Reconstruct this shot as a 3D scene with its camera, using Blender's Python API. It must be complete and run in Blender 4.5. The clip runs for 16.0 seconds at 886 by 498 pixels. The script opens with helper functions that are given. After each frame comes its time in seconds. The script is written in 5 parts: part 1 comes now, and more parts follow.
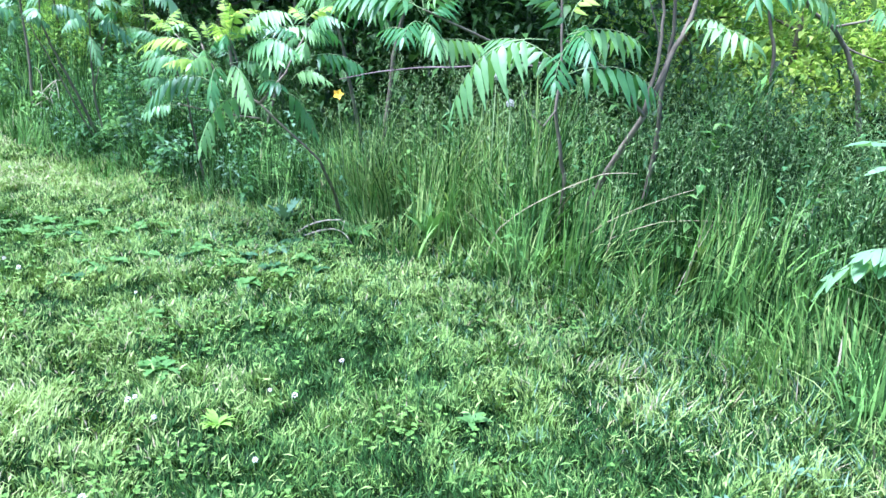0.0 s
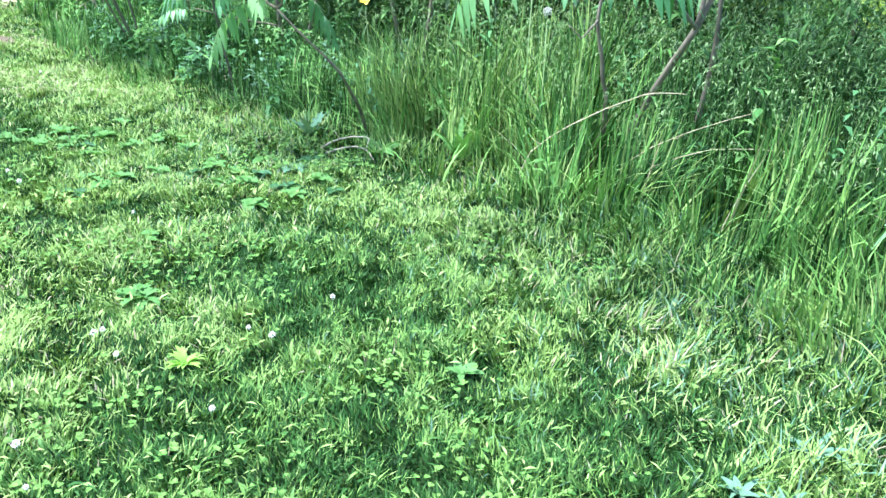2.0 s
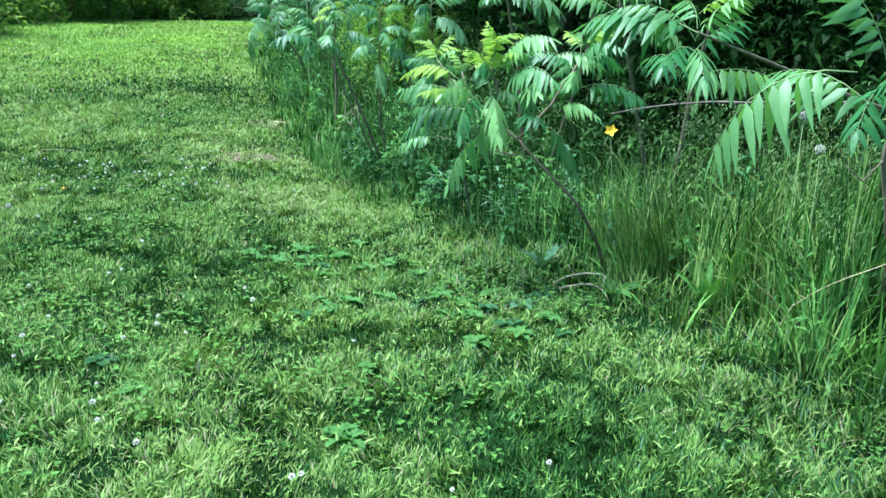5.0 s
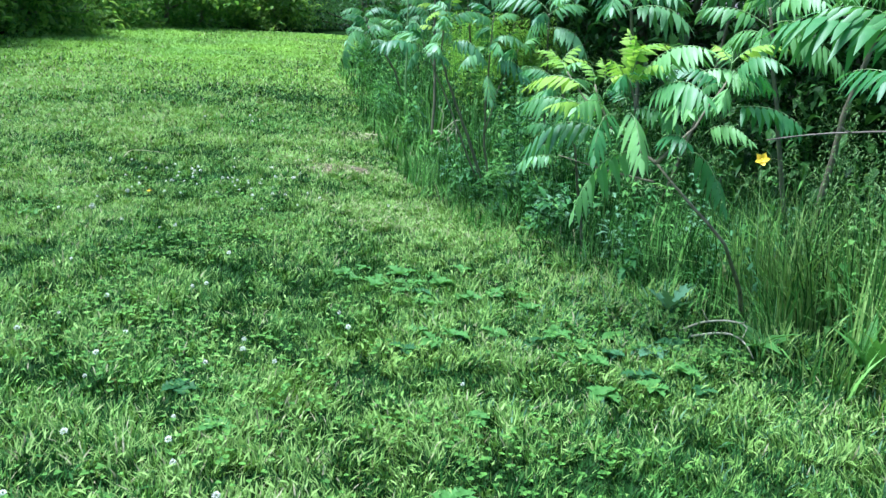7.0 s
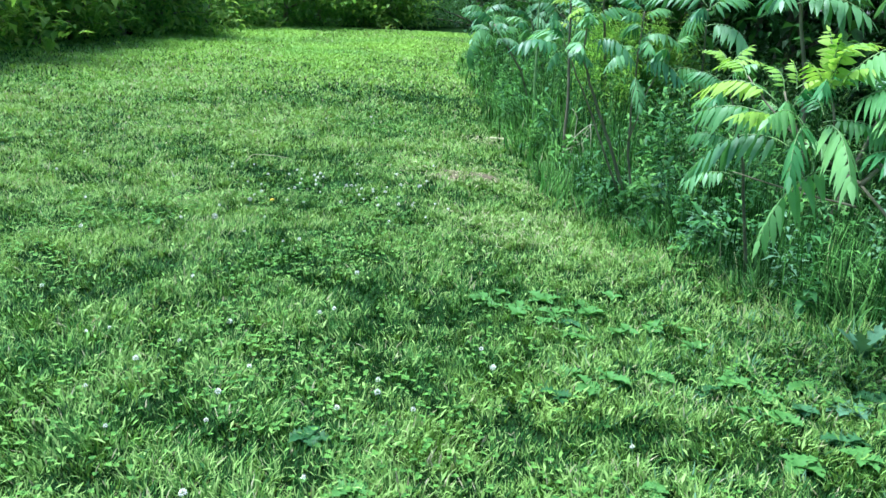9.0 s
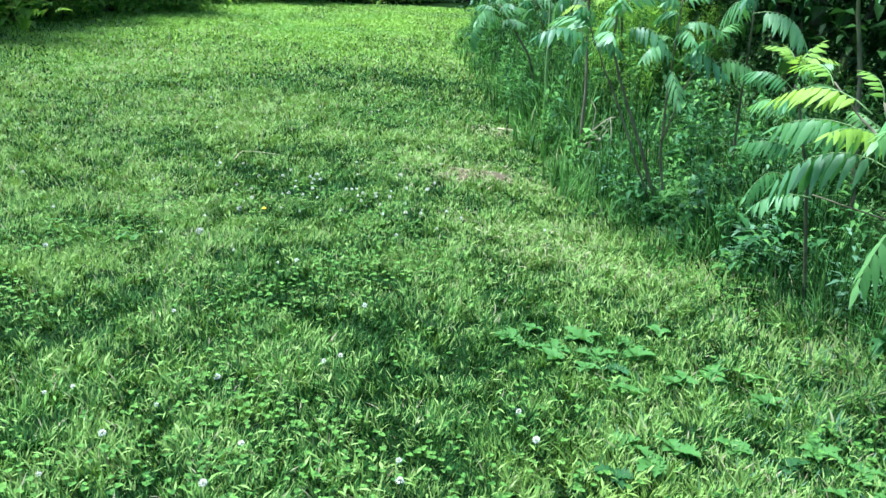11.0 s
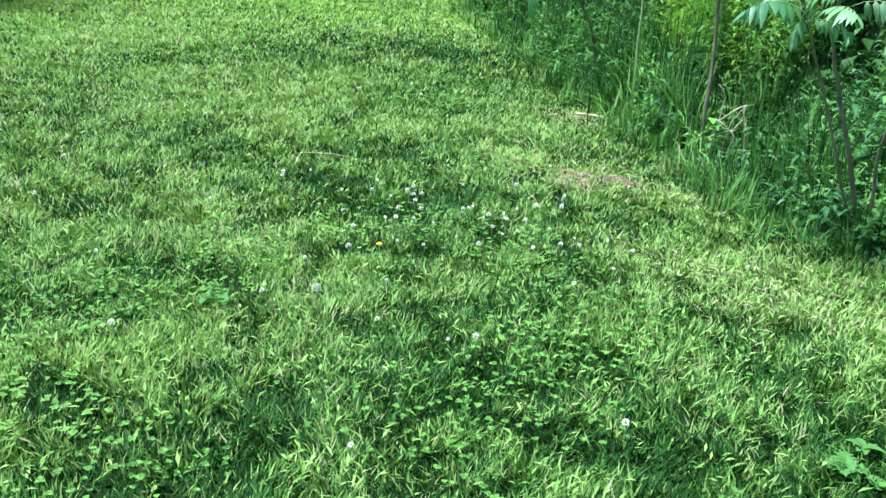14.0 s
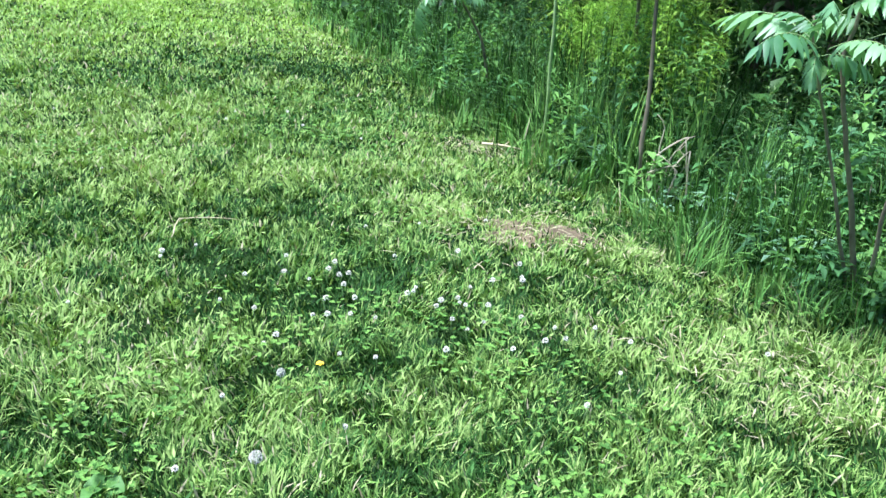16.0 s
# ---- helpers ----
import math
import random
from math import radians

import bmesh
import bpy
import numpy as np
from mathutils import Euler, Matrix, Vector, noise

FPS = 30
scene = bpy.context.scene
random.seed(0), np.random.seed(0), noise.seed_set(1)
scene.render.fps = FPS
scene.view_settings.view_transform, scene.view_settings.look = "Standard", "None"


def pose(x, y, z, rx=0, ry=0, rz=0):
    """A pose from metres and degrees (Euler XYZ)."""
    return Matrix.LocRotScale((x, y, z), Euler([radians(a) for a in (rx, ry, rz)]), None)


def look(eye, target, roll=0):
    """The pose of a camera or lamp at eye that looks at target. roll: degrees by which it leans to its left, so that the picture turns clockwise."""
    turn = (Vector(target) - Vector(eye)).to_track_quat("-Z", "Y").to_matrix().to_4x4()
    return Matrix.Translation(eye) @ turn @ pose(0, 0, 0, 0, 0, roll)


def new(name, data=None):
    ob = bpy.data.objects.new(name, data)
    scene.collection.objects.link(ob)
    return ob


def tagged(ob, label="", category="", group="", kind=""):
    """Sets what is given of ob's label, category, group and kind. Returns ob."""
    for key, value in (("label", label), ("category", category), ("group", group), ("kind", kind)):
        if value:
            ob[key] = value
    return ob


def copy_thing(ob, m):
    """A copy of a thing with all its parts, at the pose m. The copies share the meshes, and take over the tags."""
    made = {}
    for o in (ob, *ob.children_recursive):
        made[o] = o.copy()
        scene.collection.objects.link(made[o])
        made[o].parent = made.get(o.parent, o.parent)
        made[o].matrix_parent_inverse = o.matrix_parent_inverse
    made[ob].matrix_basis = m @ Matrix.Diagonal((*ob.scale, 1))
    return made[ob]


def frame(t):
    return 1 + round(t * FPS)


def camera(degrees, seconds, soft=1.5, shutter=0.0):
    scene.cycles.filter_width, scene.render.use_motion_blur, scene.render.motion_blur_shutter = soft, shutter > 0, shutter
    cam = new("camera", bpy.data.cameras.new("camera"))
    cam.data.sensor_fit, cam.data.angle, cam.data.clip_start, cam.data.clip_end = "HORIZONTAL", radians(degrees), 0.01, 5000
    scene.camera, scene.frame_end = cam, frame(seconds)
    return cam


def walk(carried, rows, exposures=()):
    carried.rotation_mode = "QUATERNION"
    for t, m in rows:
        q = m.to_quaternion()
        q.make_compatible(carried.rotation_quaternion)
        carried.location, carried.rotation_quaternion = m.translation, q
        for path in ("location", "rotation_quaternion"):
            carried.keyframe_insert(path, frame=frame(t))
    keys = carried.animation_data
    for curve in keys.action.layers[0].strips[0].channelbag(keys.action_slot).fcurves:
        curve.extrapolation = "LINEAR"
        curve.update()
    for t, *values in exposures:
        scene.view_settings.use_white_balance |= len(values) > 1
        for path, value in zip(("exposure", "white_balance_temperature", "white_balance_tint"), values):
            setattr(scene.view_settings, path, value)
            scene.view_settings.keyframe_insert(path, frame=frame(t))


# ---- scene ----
cam = camera(53.8, 16.0, soft=1.5)
METRES, EYE, TILT, LEAN, TURN = 4.65, 1.3, 1.36, -0.92, 0.0
ROWS = [
    (0.0, 0.0, 0.0, 0.0, 0.9, -18.91, -2.63),
    (0.5, 0.0157, -0.006, -0.0019, -0.08, -19.71, -2.37),
    (1.0, 0.032, 0.0134, -0.0044, -2.62, -22.01, -1.13),
    (1.5, 0.0482, 0.0468, -0.0052, 0.46, -24.08, -2.4),
    (2.0, 0.0516, 0.0673, -0.0053, 6.6, -25.17, -2.28),
    (2.5, 0.0563, 0.0787, -0.0027, 10.16, -24.0, -0.99),
    (3.0, 0.0643, 0.0862, 0.0014, 17.06, -22.39, -0.03),
    (3.5, 0.0682, 0.0877, 0.0002, 21.53, -20.88, -0.33),
    (6.0, 0.0024, 0.1577, -0.0182, 22.83, -16.9, -1.11),
    (6.5, -0.018, 0.1669, -0.0251, 23.91, -16.56, -1.84),
    (7.0, -0.0287, 0.1911, -0.0286, 27.74, -16.73, -2.62),
    (7.5, -0.0316, 0.2143, -0.0349, 33.97, -16.95, -4.17),
    (8.0, -0.0373, 0.2332, -0.0368, 36.68, -17.0, -4.47),
    (8.5, -0.0593, 0.2381, -0.0402, 37.44, -16.95, -3.92),
    (9.0, -0.0982, 0.2464, -0.0317, 34.73, -17.2, -1.73),
    (9.5, -0.1239, 0.2554, -0.0274, 32.11, -17.44, -1.97),
    (10.0, -0.1447, 0.2842, -0.0238, 33.37, -18.02, -2.63),
    (12.5, -0.2787, 0.3563, -0.0246, 35.1, -19.33, -0.17),
    (13.0, -0.3387, 0.3776, -0.0319, 37.1, -19.29, -1.18),
    (13.5, -0.4034, 0.405, -0.0373, 36.11, -19.53, -2.76),
    (14.0, -0.4582, 0.4139, -0.0369, 29.82, -21.42, -2.34),
    (14.5, -0.5035, 0.4255, -0.0302, 23.74, -21.13, -1.26),
    (15.0, -0.5397, 0.4556, -0.0306, 22.27, -21.19, -2.73),
    (15.5, -0.5704, 0.5011, -0.0313, 22.1, -20.75, -3.43),
    (16.0, -0.6054, 0.534, -0.0354, 18.69, -21.06, -3.32),
]
walk(cam, [(t, pose(0, 0, EYE, TILT, LEAN, TURN) @ pose(METRES * x, METRES * y, METRES * z, 90 + pitch, roll, yaw)) for t, x, y, z, yaw, pitch, roll in ROWS],
     [(0.0, 2.36, 4930, 51), (1.2, 2.40, 5010, 48), (2.0, 2.55, 5160, 43), (3.0, 2.17, 5660, 34), (3.6, 1.9, 5460, 29), (6.0, 1.77, 5060, 22), (10.0, 1.86, 5140, 22), (13.0, 1.88, 5260, 22), (13.9, 1.9, 5290, 22), (14.5, 1.88, 5650, 26), (16.0, 1.97, 5330, 39)])

# ---- world and light ----
SUN_EL, SUN_AZ = 67.0, 250.0      # degrees; azimuth clockwise from +y
world = bpy.data.worlds.new("sky")
scene.world = world
world.use_nodes = True
wn, wl = world.node_tree.nodes, world.node_tree.links
wn.clear()
sky = wn.new("ShaderNodeTexSky")
sky.sky_type, sky.sun_disc = "NISHITA", False
sky.sun_elevation, sky.sun_rotation = radians(SUN_EL), radians(SUN_AZ)
sky.air_density, sky.dust_density, sky.ozone_density = 1.0, 2.0, 1.0
bg = wn.new("ShaderNodeBackground")
bg.inputs["Strength"].default_value = 0.07
wout = wn.new("ShaderNodeOutputWorld")
wl.new(sky.outputs[0], bg.inputs[0])
wl.new(bg.outputs[0], wout.inputs[0])
sun = new("sun", bpy.data.lights.new("sun", "SUN"))
sun.data.energy, sun.data.angle, sun.data.color = 3.2, radians(24), (1.0, 0.95, 0.85)
se, sa = radians(SUN_EL), radians(SUN_AZ)
sun.matrix_world = look((0, 0, 30), Vector((0, 0, 30)) - Vector((math.sin(sa) * math.cos(se), math.cos(sa) * math.cos(se), math.sin(se))))


# ---- materials ----
def leafy(name, dark, light, rough=0.5, through_light=0.35, patch=None, patch_size=1.2, vein=0.0, obj_random=False, grain=60.0, spec=0.12, own=1.0, tone=None, tone_size=2.4):
    """A plant surface: colour varies from piece to piece, in patches over the place and in fine grain; some light passes through."""
    m = bpy.data.materials.new(name)
    m.use_nodes = True
    n, l = m.node_tree.nodes, m.node_tree.links
    n.clear()
    out = n.new("ShaderNodeOutputMaterial")
    if obj_random:
        rnd = n.new("ShaderNodeObjectInfo").outputs["Random"]
    else:
        rnd = n.new("ShaderNodeNewGeometry").outputs["Random Per Island"]
    geo = n.new("ShaderNodeNewGeometry")
    fine = n.new("ShaderNodeTexNoise")
    fine.inputs["Scale"].default_value, fine.inputs["Detail"].default_value = grain, 3
    l.new(geo.outputs["Position"], fine.inputs["Vector"])
    add = n.new("ShaderNodeMath")
    add.operation = "MULTIPLY_ADD"
    l.new(fine.outputs["Fac"], add.inputs[0])
    add.inputs[1].default_value = 0.5
    sub = n.new("ShaderNodeMath")
    sub.operation = "MULTIPLY_ADD"
    l.new(rnd, sub.inputs[0])
    sub.inputs[1].default_value, sub.inputs[2].default_value = own, 0.25 - 0.5 * own
    l.new(sub.outputs[0], add.inputs[2])
    mix = n.new("ShaderNodeMix")
    mix.data_type = "RGBA"
    mix.inputs[6].default_value, mix.inputs[7].default_value = (*dark, 1), (*light, 1)
    l.new(add.outputs[0], mix.inputs[0])
    col = mix.outputs[2]
    for other, size in ((tone, tone_size), (patch, patch_size)):
        if not other:
            continue
        big = n.new("ShaderNodeTexNoise")
        big.inputs["Scale"].default_value, big.inputs["Detail"].default_value = size, 4
        l.new(geo.outputs["Position"], big.inputs["Vector"])
        ramp = n.new("ShaderNodeMapRange")
        ramp.inputs[1].default_value, ramp.inputs[2].default_value = 0.47, 0.68
        ramp.inputs[4].default_value = 0.8
        l.new(big.outputs["Fac"], ramp.inputs[0])
        mix2 = n.new("ShaderNodeMix")
        mix2.data_type = "RGBA"
        l.new(ramp.outputs[0], mix2.inputs[0])
        l.new(col, mix2.inputs[6])
        mix2.inputs[7].default_value = (*other, 1)
        col = mix2.outputs[2]
    bs = n.new("ShaderNodeBsdfPrincipled")
    bs.inputs["Roughness"].default_value = rough
    bs.inputs["Specular IOR Level"].default_value = spec
    l.new(col, bs.inputs["Base Color"])
    bump = n.new("ShaderNodeBump")
    bump.inputs["Strength"].default_value, bump.inputs["Distance"].default_value = 0.3, 0.004
    l.new(fine.outputs["Fac"], bump.inputs["Height"])
    l.new(bump.outputs[0], bs.inputs["Normal"])
    if through_light > 0:
        tr = n.new("ShaderNodeBsdfTranslucent")
        gain = n.new("ShaderNodeMix")
        gain.data_type, gain.blend_type = "RGBA", "MULTIPLY"
        gain.inputs[0].default_value = 1.0
        gain.inputs[7].default_value = (1.15, 1.2, 0.6, 1)
        l.new(col, gain.inputs[6])
        l.new(gain.outputs[2], tr.inputs["Color"])
        ms = n.new("ShaderNodeMixShader")
        ms.inputs[0].default_value = through_light
        l.new(bs.outputs[0], ms.inputs[1])
        l.new(tr.outputs[0], ms.inputs[2])
        l.new(ms.outputs[0], out.inputs["Surface"])
    else:
        l.new(bs.outputs[0], out.inputs["Surface"])
    return m


# dark grass, also used to colour the shade between tufts and in clumps
GRASS_DARK_SHADE = leafy("grass_dark_and_shade", (0.005, 0.026, 0.003), (0.028, 0.115, 0.015), 0.65, 0.12)
GRASS = leafy("grass_green", (0.020, 0.080, 0.010), (0.20, 0.43, 0.068), 0.6, 0.14, patch=(0.25, 0.42, 0.075), patch_size=1.1, own=0.85, tone=(0.042, 0.16, 0.03), tone_size=7.0)
GRASS_LUSH = leafy("lush_grass_green", (0.014, 0.070, 0.012), (0.18, 0.45, 0.08), 0.55, 0.10, patch=(0.19, 0.39, 0.06), patch_size=2.0, own=1.0)
# brighter, flatter grass colour carrying the sunlight of the far lawn
GRASS_FAR_LIT = leafy("far_grass_sunlit", (0.23, 0.45, 0.06), (0.34, 0.57, 0.10), 0.65, 0.25, patch=(0.19, 0.39, 0.085), patch_size=0.5, own=0.5)
GRASS_PALE = leafy("grass_yellow_green", (0.18, 0.33, 0.06), (0.30, 0.48, 0.125), 0.65, 0.2, own=0.7)
STRAW = leafy("straw", (0.24, 0.25, 0.11), (0.42, 0.43, 0.24), 0.7, 0.2)
CLOVER = leafy("clover_leaf", (0.028, 0.105, 0.014), (0.125, 0.31, 0.045), 0.65, 0.18, patch=(0.14, 0.31, 0.045), patch_size=1.6)
# dark end near black, standing in for self-shadow inside the clumps
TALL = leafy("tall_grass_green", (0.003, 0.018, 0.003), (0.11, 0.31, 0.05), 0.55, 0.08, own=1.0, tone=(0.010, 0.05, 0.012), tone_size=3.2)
SEEDHEAD = leafy("seed_head", (0.07, 0.17, 0.04), (0.21, 0.36, 0.12), 0.7, 0.25)
WEED = leafy("weed_leaf", (0.010, 0.052, 0.012), (0.085, 0.26, 0.065), 0.5, 0.25, patch=(0.075, 0.21, 0.08), patch_size=1.5)
WEED_LIGHT = leafy("weed_leaf_light", (0.055, 0.185, 0.035), (0.165, 0.38, 0.08), 0.5, 0.3)
PALE_WEED = leafy("pale_weed_leaf", (0.07, 0.19, 0.085), (0.17, 0.33, 0.165), 0.55, 0.25)
HERB = leafy("herb_leaf", (0.16, 0.39, 0.045), (0.34, 0.58, 0.09), 0.5, 0.4)
SUMAC = leafy("sumac_leaf", (0.045, 0.21, 0.05), (0.21, 0.46, 0.13), 0.45, 0.35, obj_random=True, grain=25, spec=0.4)
SUMAC_YOUNG = leafy("sumac_young_leaf", (0.19, 0.40, 0.05), (0.36, 0.56, 0.09), 0.5, 0.4, obj_random=True, grain=25)
SUMAC_DARK = leafy("sumac_shade_leaf", (0.05, 0.19, 0.065), (0.19, 0.43, 0.155), 0.45, 0.35, obj_random=True, grain=25, spec=0.4)
# leaf green darkened so that the wood's depth reads as shade
THICKET_SHADE = leafy("thicket_leaf_in_shade", (0.006, 0.028, 0.006), (0.055, 0.16, 0.03), 0.5, 0.25, patch=(0.03, 0.10, 0.02), patch_size=0.7)
TREE_LEAF = leafy("tree_leaf", (0.045, 0.16, 0.03), (0.19, 0.41, 0.085), 0.5, 0.55, patch=(0.17, 0.30, 0.05), patch_size=0.4)
# sunshine of the clearing put into the leaf colour
SUNLIT_LEAF = leafy("sunlit_tree_leaf", (0.13, 0.30, 0.035), (0.42, 0.60, 0.11), 0.5, 0.5)


def plain(name, a, b, rough=0.8, scale=30.0, bump_m=0.004, stretch=(1, 1, 1), spec=0.3):
    """A solid surface with two-scale mottling and relief."""
    m = bpy.data.materials.new(name)
    m.use_nodes = True
    n, l = m.node_tree.nodes, m.node_tree.links
    bs = n["Principled BSDF"]
    co = n.new("ShaderNodeTexCoord")
    mp = n.new("ShaderNodeMapping")
    mp.inputs["Scale"].default_value = stretch
    l.new(co.outputs["Object"], mp.inputs["Vector"])
    t1 = n.new("ShaderNodeTexNoise")
    t1.inputs["Scale"].default_value, t1.inputs["Detail"].default_value = scale, 8
    t2 = n.new("ShaderNodeTexNoise")
    t2.inputs["Scale"].default_value, t2.inputs["Detail"].default_value = scale * 0.13, 3
    l.new(mp.outputs[0], t1.inputs["Vector"])
    l.new(mp.outputs[0], t2.inputs["Vector"])
    ad = n.new("ShaderNodeMath")
    ad.operation = "ADD"
    l.new(t1.outputs["Fac"], ad.inputs[0])
    l.new(t2.outputs["Fac"], ad.inputs[1])
    mr = n.new("ShaderNodeMapRange")
    mr.inputs[1].default_value, mr.inputs[2].default_value = 0.7, 1.3
    l.new(ad.outputs[0], mr.inputs[0])
    mix = n.new("ShaderNodeMix")
    mix.data_type = "RGBA"
    mix.inputs[6].default_value, mix.inputs[7].default_value = (*a, 1), (*b, 1)
    l.new(mr.outputs[0], mix.inputs[0])
    l.new(mix.outputs[2], bs.inputs["Base Color"])
    bs.inputs["Roughness"].default_value = rough
    bs.inputs["Specular IOR Level"].default_value = spec
    bu = n.new("ShaderNodeBump")
    bu.inputs["Strength"].default_value, bu.inputs["Distance"].default_value = 0.6, bump_m
    l.new(t1.outputs["Fac"], bu.inputs["Height"])
    l.new(bu.outputs[0], bs.inputs["Normal"])
    return m


# soil kept near-black green, so gaps between blades read as deep shade
SOIL_SHADE = plain("turf_soil_in_shade", (0.004, 0.012, 0.003), (0.018, 0.045, 0.010), 1.0, 30.0, 0.02, spec=0.0)
BARE = plain("bare_soil", (0.07, 0.062, 0.028), (0.155, 0.138, 0.065), 0.95, 30.0, 0.01)
BARK = plain("sumac_bark", (0.075, 0.075, 0.040), (0.235, 0.23, 0.13), 0.85, 40.0, 0.004, (1, 1, 0.3))
STEM_GREEN = plain("green_stem", (0.13, 0.26, 0.07), (0.24, 0.38, 0.13), 0.6, 40.0, 0.001)
DRY = plain("dry_stalk", (0.32, 0.33, 0.14), (0.54, 0.52, 0.28), 0.7, 50.0, 0.002)
PALE_DRY = plain("bleached_stalk", (0.36, 0.36, 0.20), (0.58, 0.56, 0.36), 0.7, 50.0, 0.002)
GREY_TWIG = plain("grey_dead_wood", (0.10, 0.09, 0.065), (0.22, 0.20, 0.15), 0.8, 50.0, 0.002)
PETAL_WHITE = plain("clover_white", (0.56, 0.62, 0.46), (0.74, 0.78, 0.64), 0.7, 200.0, 0.001)
PETAL_YELLOW = plain("petal_yellow", (0.85, 0.62, 0.02), (0.95, 0.80, 0.05), 0.5, 100.0, 0.001)
FLUFF = plain("seed_fluff", (0.36, 0.42, 0.30), (0.54, 0.60, 0.45), 0.9, 200.0, 0.001)


# ---- mesh helpers ----
RNG = np.random.default_rng(7)


def stamp(name, sets, mats, smooth=True):
    """One mesh from sets of alike small pieces: each set is (points n x k x 3, faces over the k points, material index or n of them)."""
    co, loops, totals, mat = [], [], [], []
    base = 0
    for V, faces, mi in sets:
        n, k, _ = V.shape
        if n == 0:
            continue
        flat = np.array([i for f in faces for i in f])
        off = base + np.arange(n)[:, None] * k
        loops.append((off + flat[None]).ravel())
        totals.append(np.tile([len(f) for f in faces], n))
        mat.append(np.repeat(np.broadcast_to(mi, n), len(faces)))
        co.append(V.reshape(-1, 3))
        base += n * k
    co, loops, totals, mat = np.concatenate(co), np.concatenate(loops), np.concatenate(totals), np.concatenate(mat)
    me = bpy.data.meshes.new(name)
    me.vertices.add(len(co))
    me.vertices.foreach_set("co", co.astype(np.float32).ravel())
    me.loops.add(len(loops))
    me.loops.foreach_set("vertex_index", loops.astype(np.int32))
    me.polygons.add(len(totals))
    me.polygons.foreach_set("loop_start", np.concatenate([[0], np.cumsum(totals)[:-1]]).astype(np.int32))
    me.polygons.foreach_set("loop_total", totals.astype(np.int32))
    me.polygons.foreach_set("material_index", mat.astype(np.int32))
    me.polygons.foreach_set("use_smooth", np.full(len(totals), smooth))
    for m in mats:
        me.materials.append(m)
    me.update(calc_edges=True)
    me.validate()
    return me


def blades(P, L, w, az, lean, bend, segs, twist=0.6):
    """Grass blades: points and faces. P n x 3 roots, L lengths, w widths, az headings, lean and bend as slopes."""
    n = len(P)
    d = np.stack([np.cos(az), np.sin(az)], 1)
    tw = az + np.pi / 2 + RNG.uniform(-twist, twist, n)
    s = np.stack([np.cos(tw), np.sin(tw)], 1)
    V = np.zeros((n, 2 * segs + 1, 3))
    for i in range(segs + 1):
        t = i / segs
        out = L * (lean * t + bend * t * t)
        up = L * t / np.sqrt(1 + (lean + bend * t) ** 2)
        c = np.concatenate([P[:, :2] + d * out[:, None] * 0.8, (P[:, 2] + up)[:, None]], 1)
        if i == segs:
            V[:, 2 * segs] = c
        else:
            half = (w * 0.5 * (1 - 0.55 * t * t))[:, None]
            V[:, 2 * i] = c
            V[:, 2 * i, :2] -= s * half
            V[:, 2 * i + 1] = c
            V[:, 2 * i + 1, :2] += s * half
    faces = [(2 * i, 2 * i + 1, 2 * i + 3, 2 * i + 2) for i in range(segs - 1)] + [(2 * segs - 2, 2 * segs - 1, 2 * segs)]
    return V, faces


LEAF_FACES = [(0, 2, 1), (0, 3, 2), (1, 2, 4), (2, 3, 4)]


def leaflets(P, az, pitch, L, w, fold=0.25, droop=0.2, roll=0.0):
    """Small folded leaves: P n x 3 bases, heading, rise (radians), length and width."""
    n = len(P)
    x = np.stack([np.cos(az) * np.cos(pitch), np.sin(az) * np.cos(pitch), np.sin(pitch)], 1)
    y = np.stack([-np.sin(az), np.cos(az), np.zeros(n)], 1)
    z = np.cross(x, y)
    cr, sr = np.cos(roll), np.sin(roll)
    if np.ndim(cr):
        cr, sr = cr[:, None], sr[:, None]
    y, z = y * cr + z * sr, z * cr - y * sr
    L, w = L[:, None], w[:, None]
    mid = P + x * L * 0.45
    V = np.stack([P, mid - y * w * 0.5 + z * w * fold, mid, mid + y * w * 0.5 + z * w * fold, P + x * L - z * L * droop], 1)
    return V


def value_noise(x, y, size, seed):
    """Smooth noise from 0 to 1 over the plan."""
    g = np.random.default_rng(seed).random((64, 64))
    u, v = x / size + 31.3, y / size + 17.7
    i, j = np.floor(u).astype(int), np.floor(v).astype(int)
    fu, fv = u - i, v - j
    fu, fv = fu * fu * (3 - 2 * fu), fv * fv * (3 - 2 * fv)
    a, b, c, d = g[i % 64, j % 64], g[(i + 1) % 64, j % 64], g[i % 64, (j + 1) % 64], g[(i + 1) % 64, (j + 1) % 64]
    return (a * (1 - fu) + b * fu) * (1 - fv) + (c * (1 - fu) + d * fu) * fv


def tube(bm, pts, radii, sides=6):
    """A tapered round bar along points, added to a bmesh."""
    pts = [Vector(p) for p in pts]
    rings = []
    for i, p in enumerate(pts):
        t = (pts[min(i + 1, len(pts) - 1)] - pts[max(i - 1, 0)]).normalized()
        a = t.orthogonal().normalized() if i == 0 else (rings_a - t * rings_a.dot(t)).normalized()
        rings_a = a
        b = t.cross(a)
        r = radii[i]
        rings.append([bm.verts.new(p + (a * math.cos(k * math.tau / sides) + b * math.sin(k * math.tau / sides)) * r) for k in range(sides)])
    for r0, r1 in zip(rings, rings[1:]):
        for k in range(sides):
            bm.faces.new((r0[k], r0[(k + 1) % sides], r1[(k + 1) % sides], r1[k])).smooth = True
    bm.faces.new(rings[0][::-1])
    bm.faces.new(rings[-1])


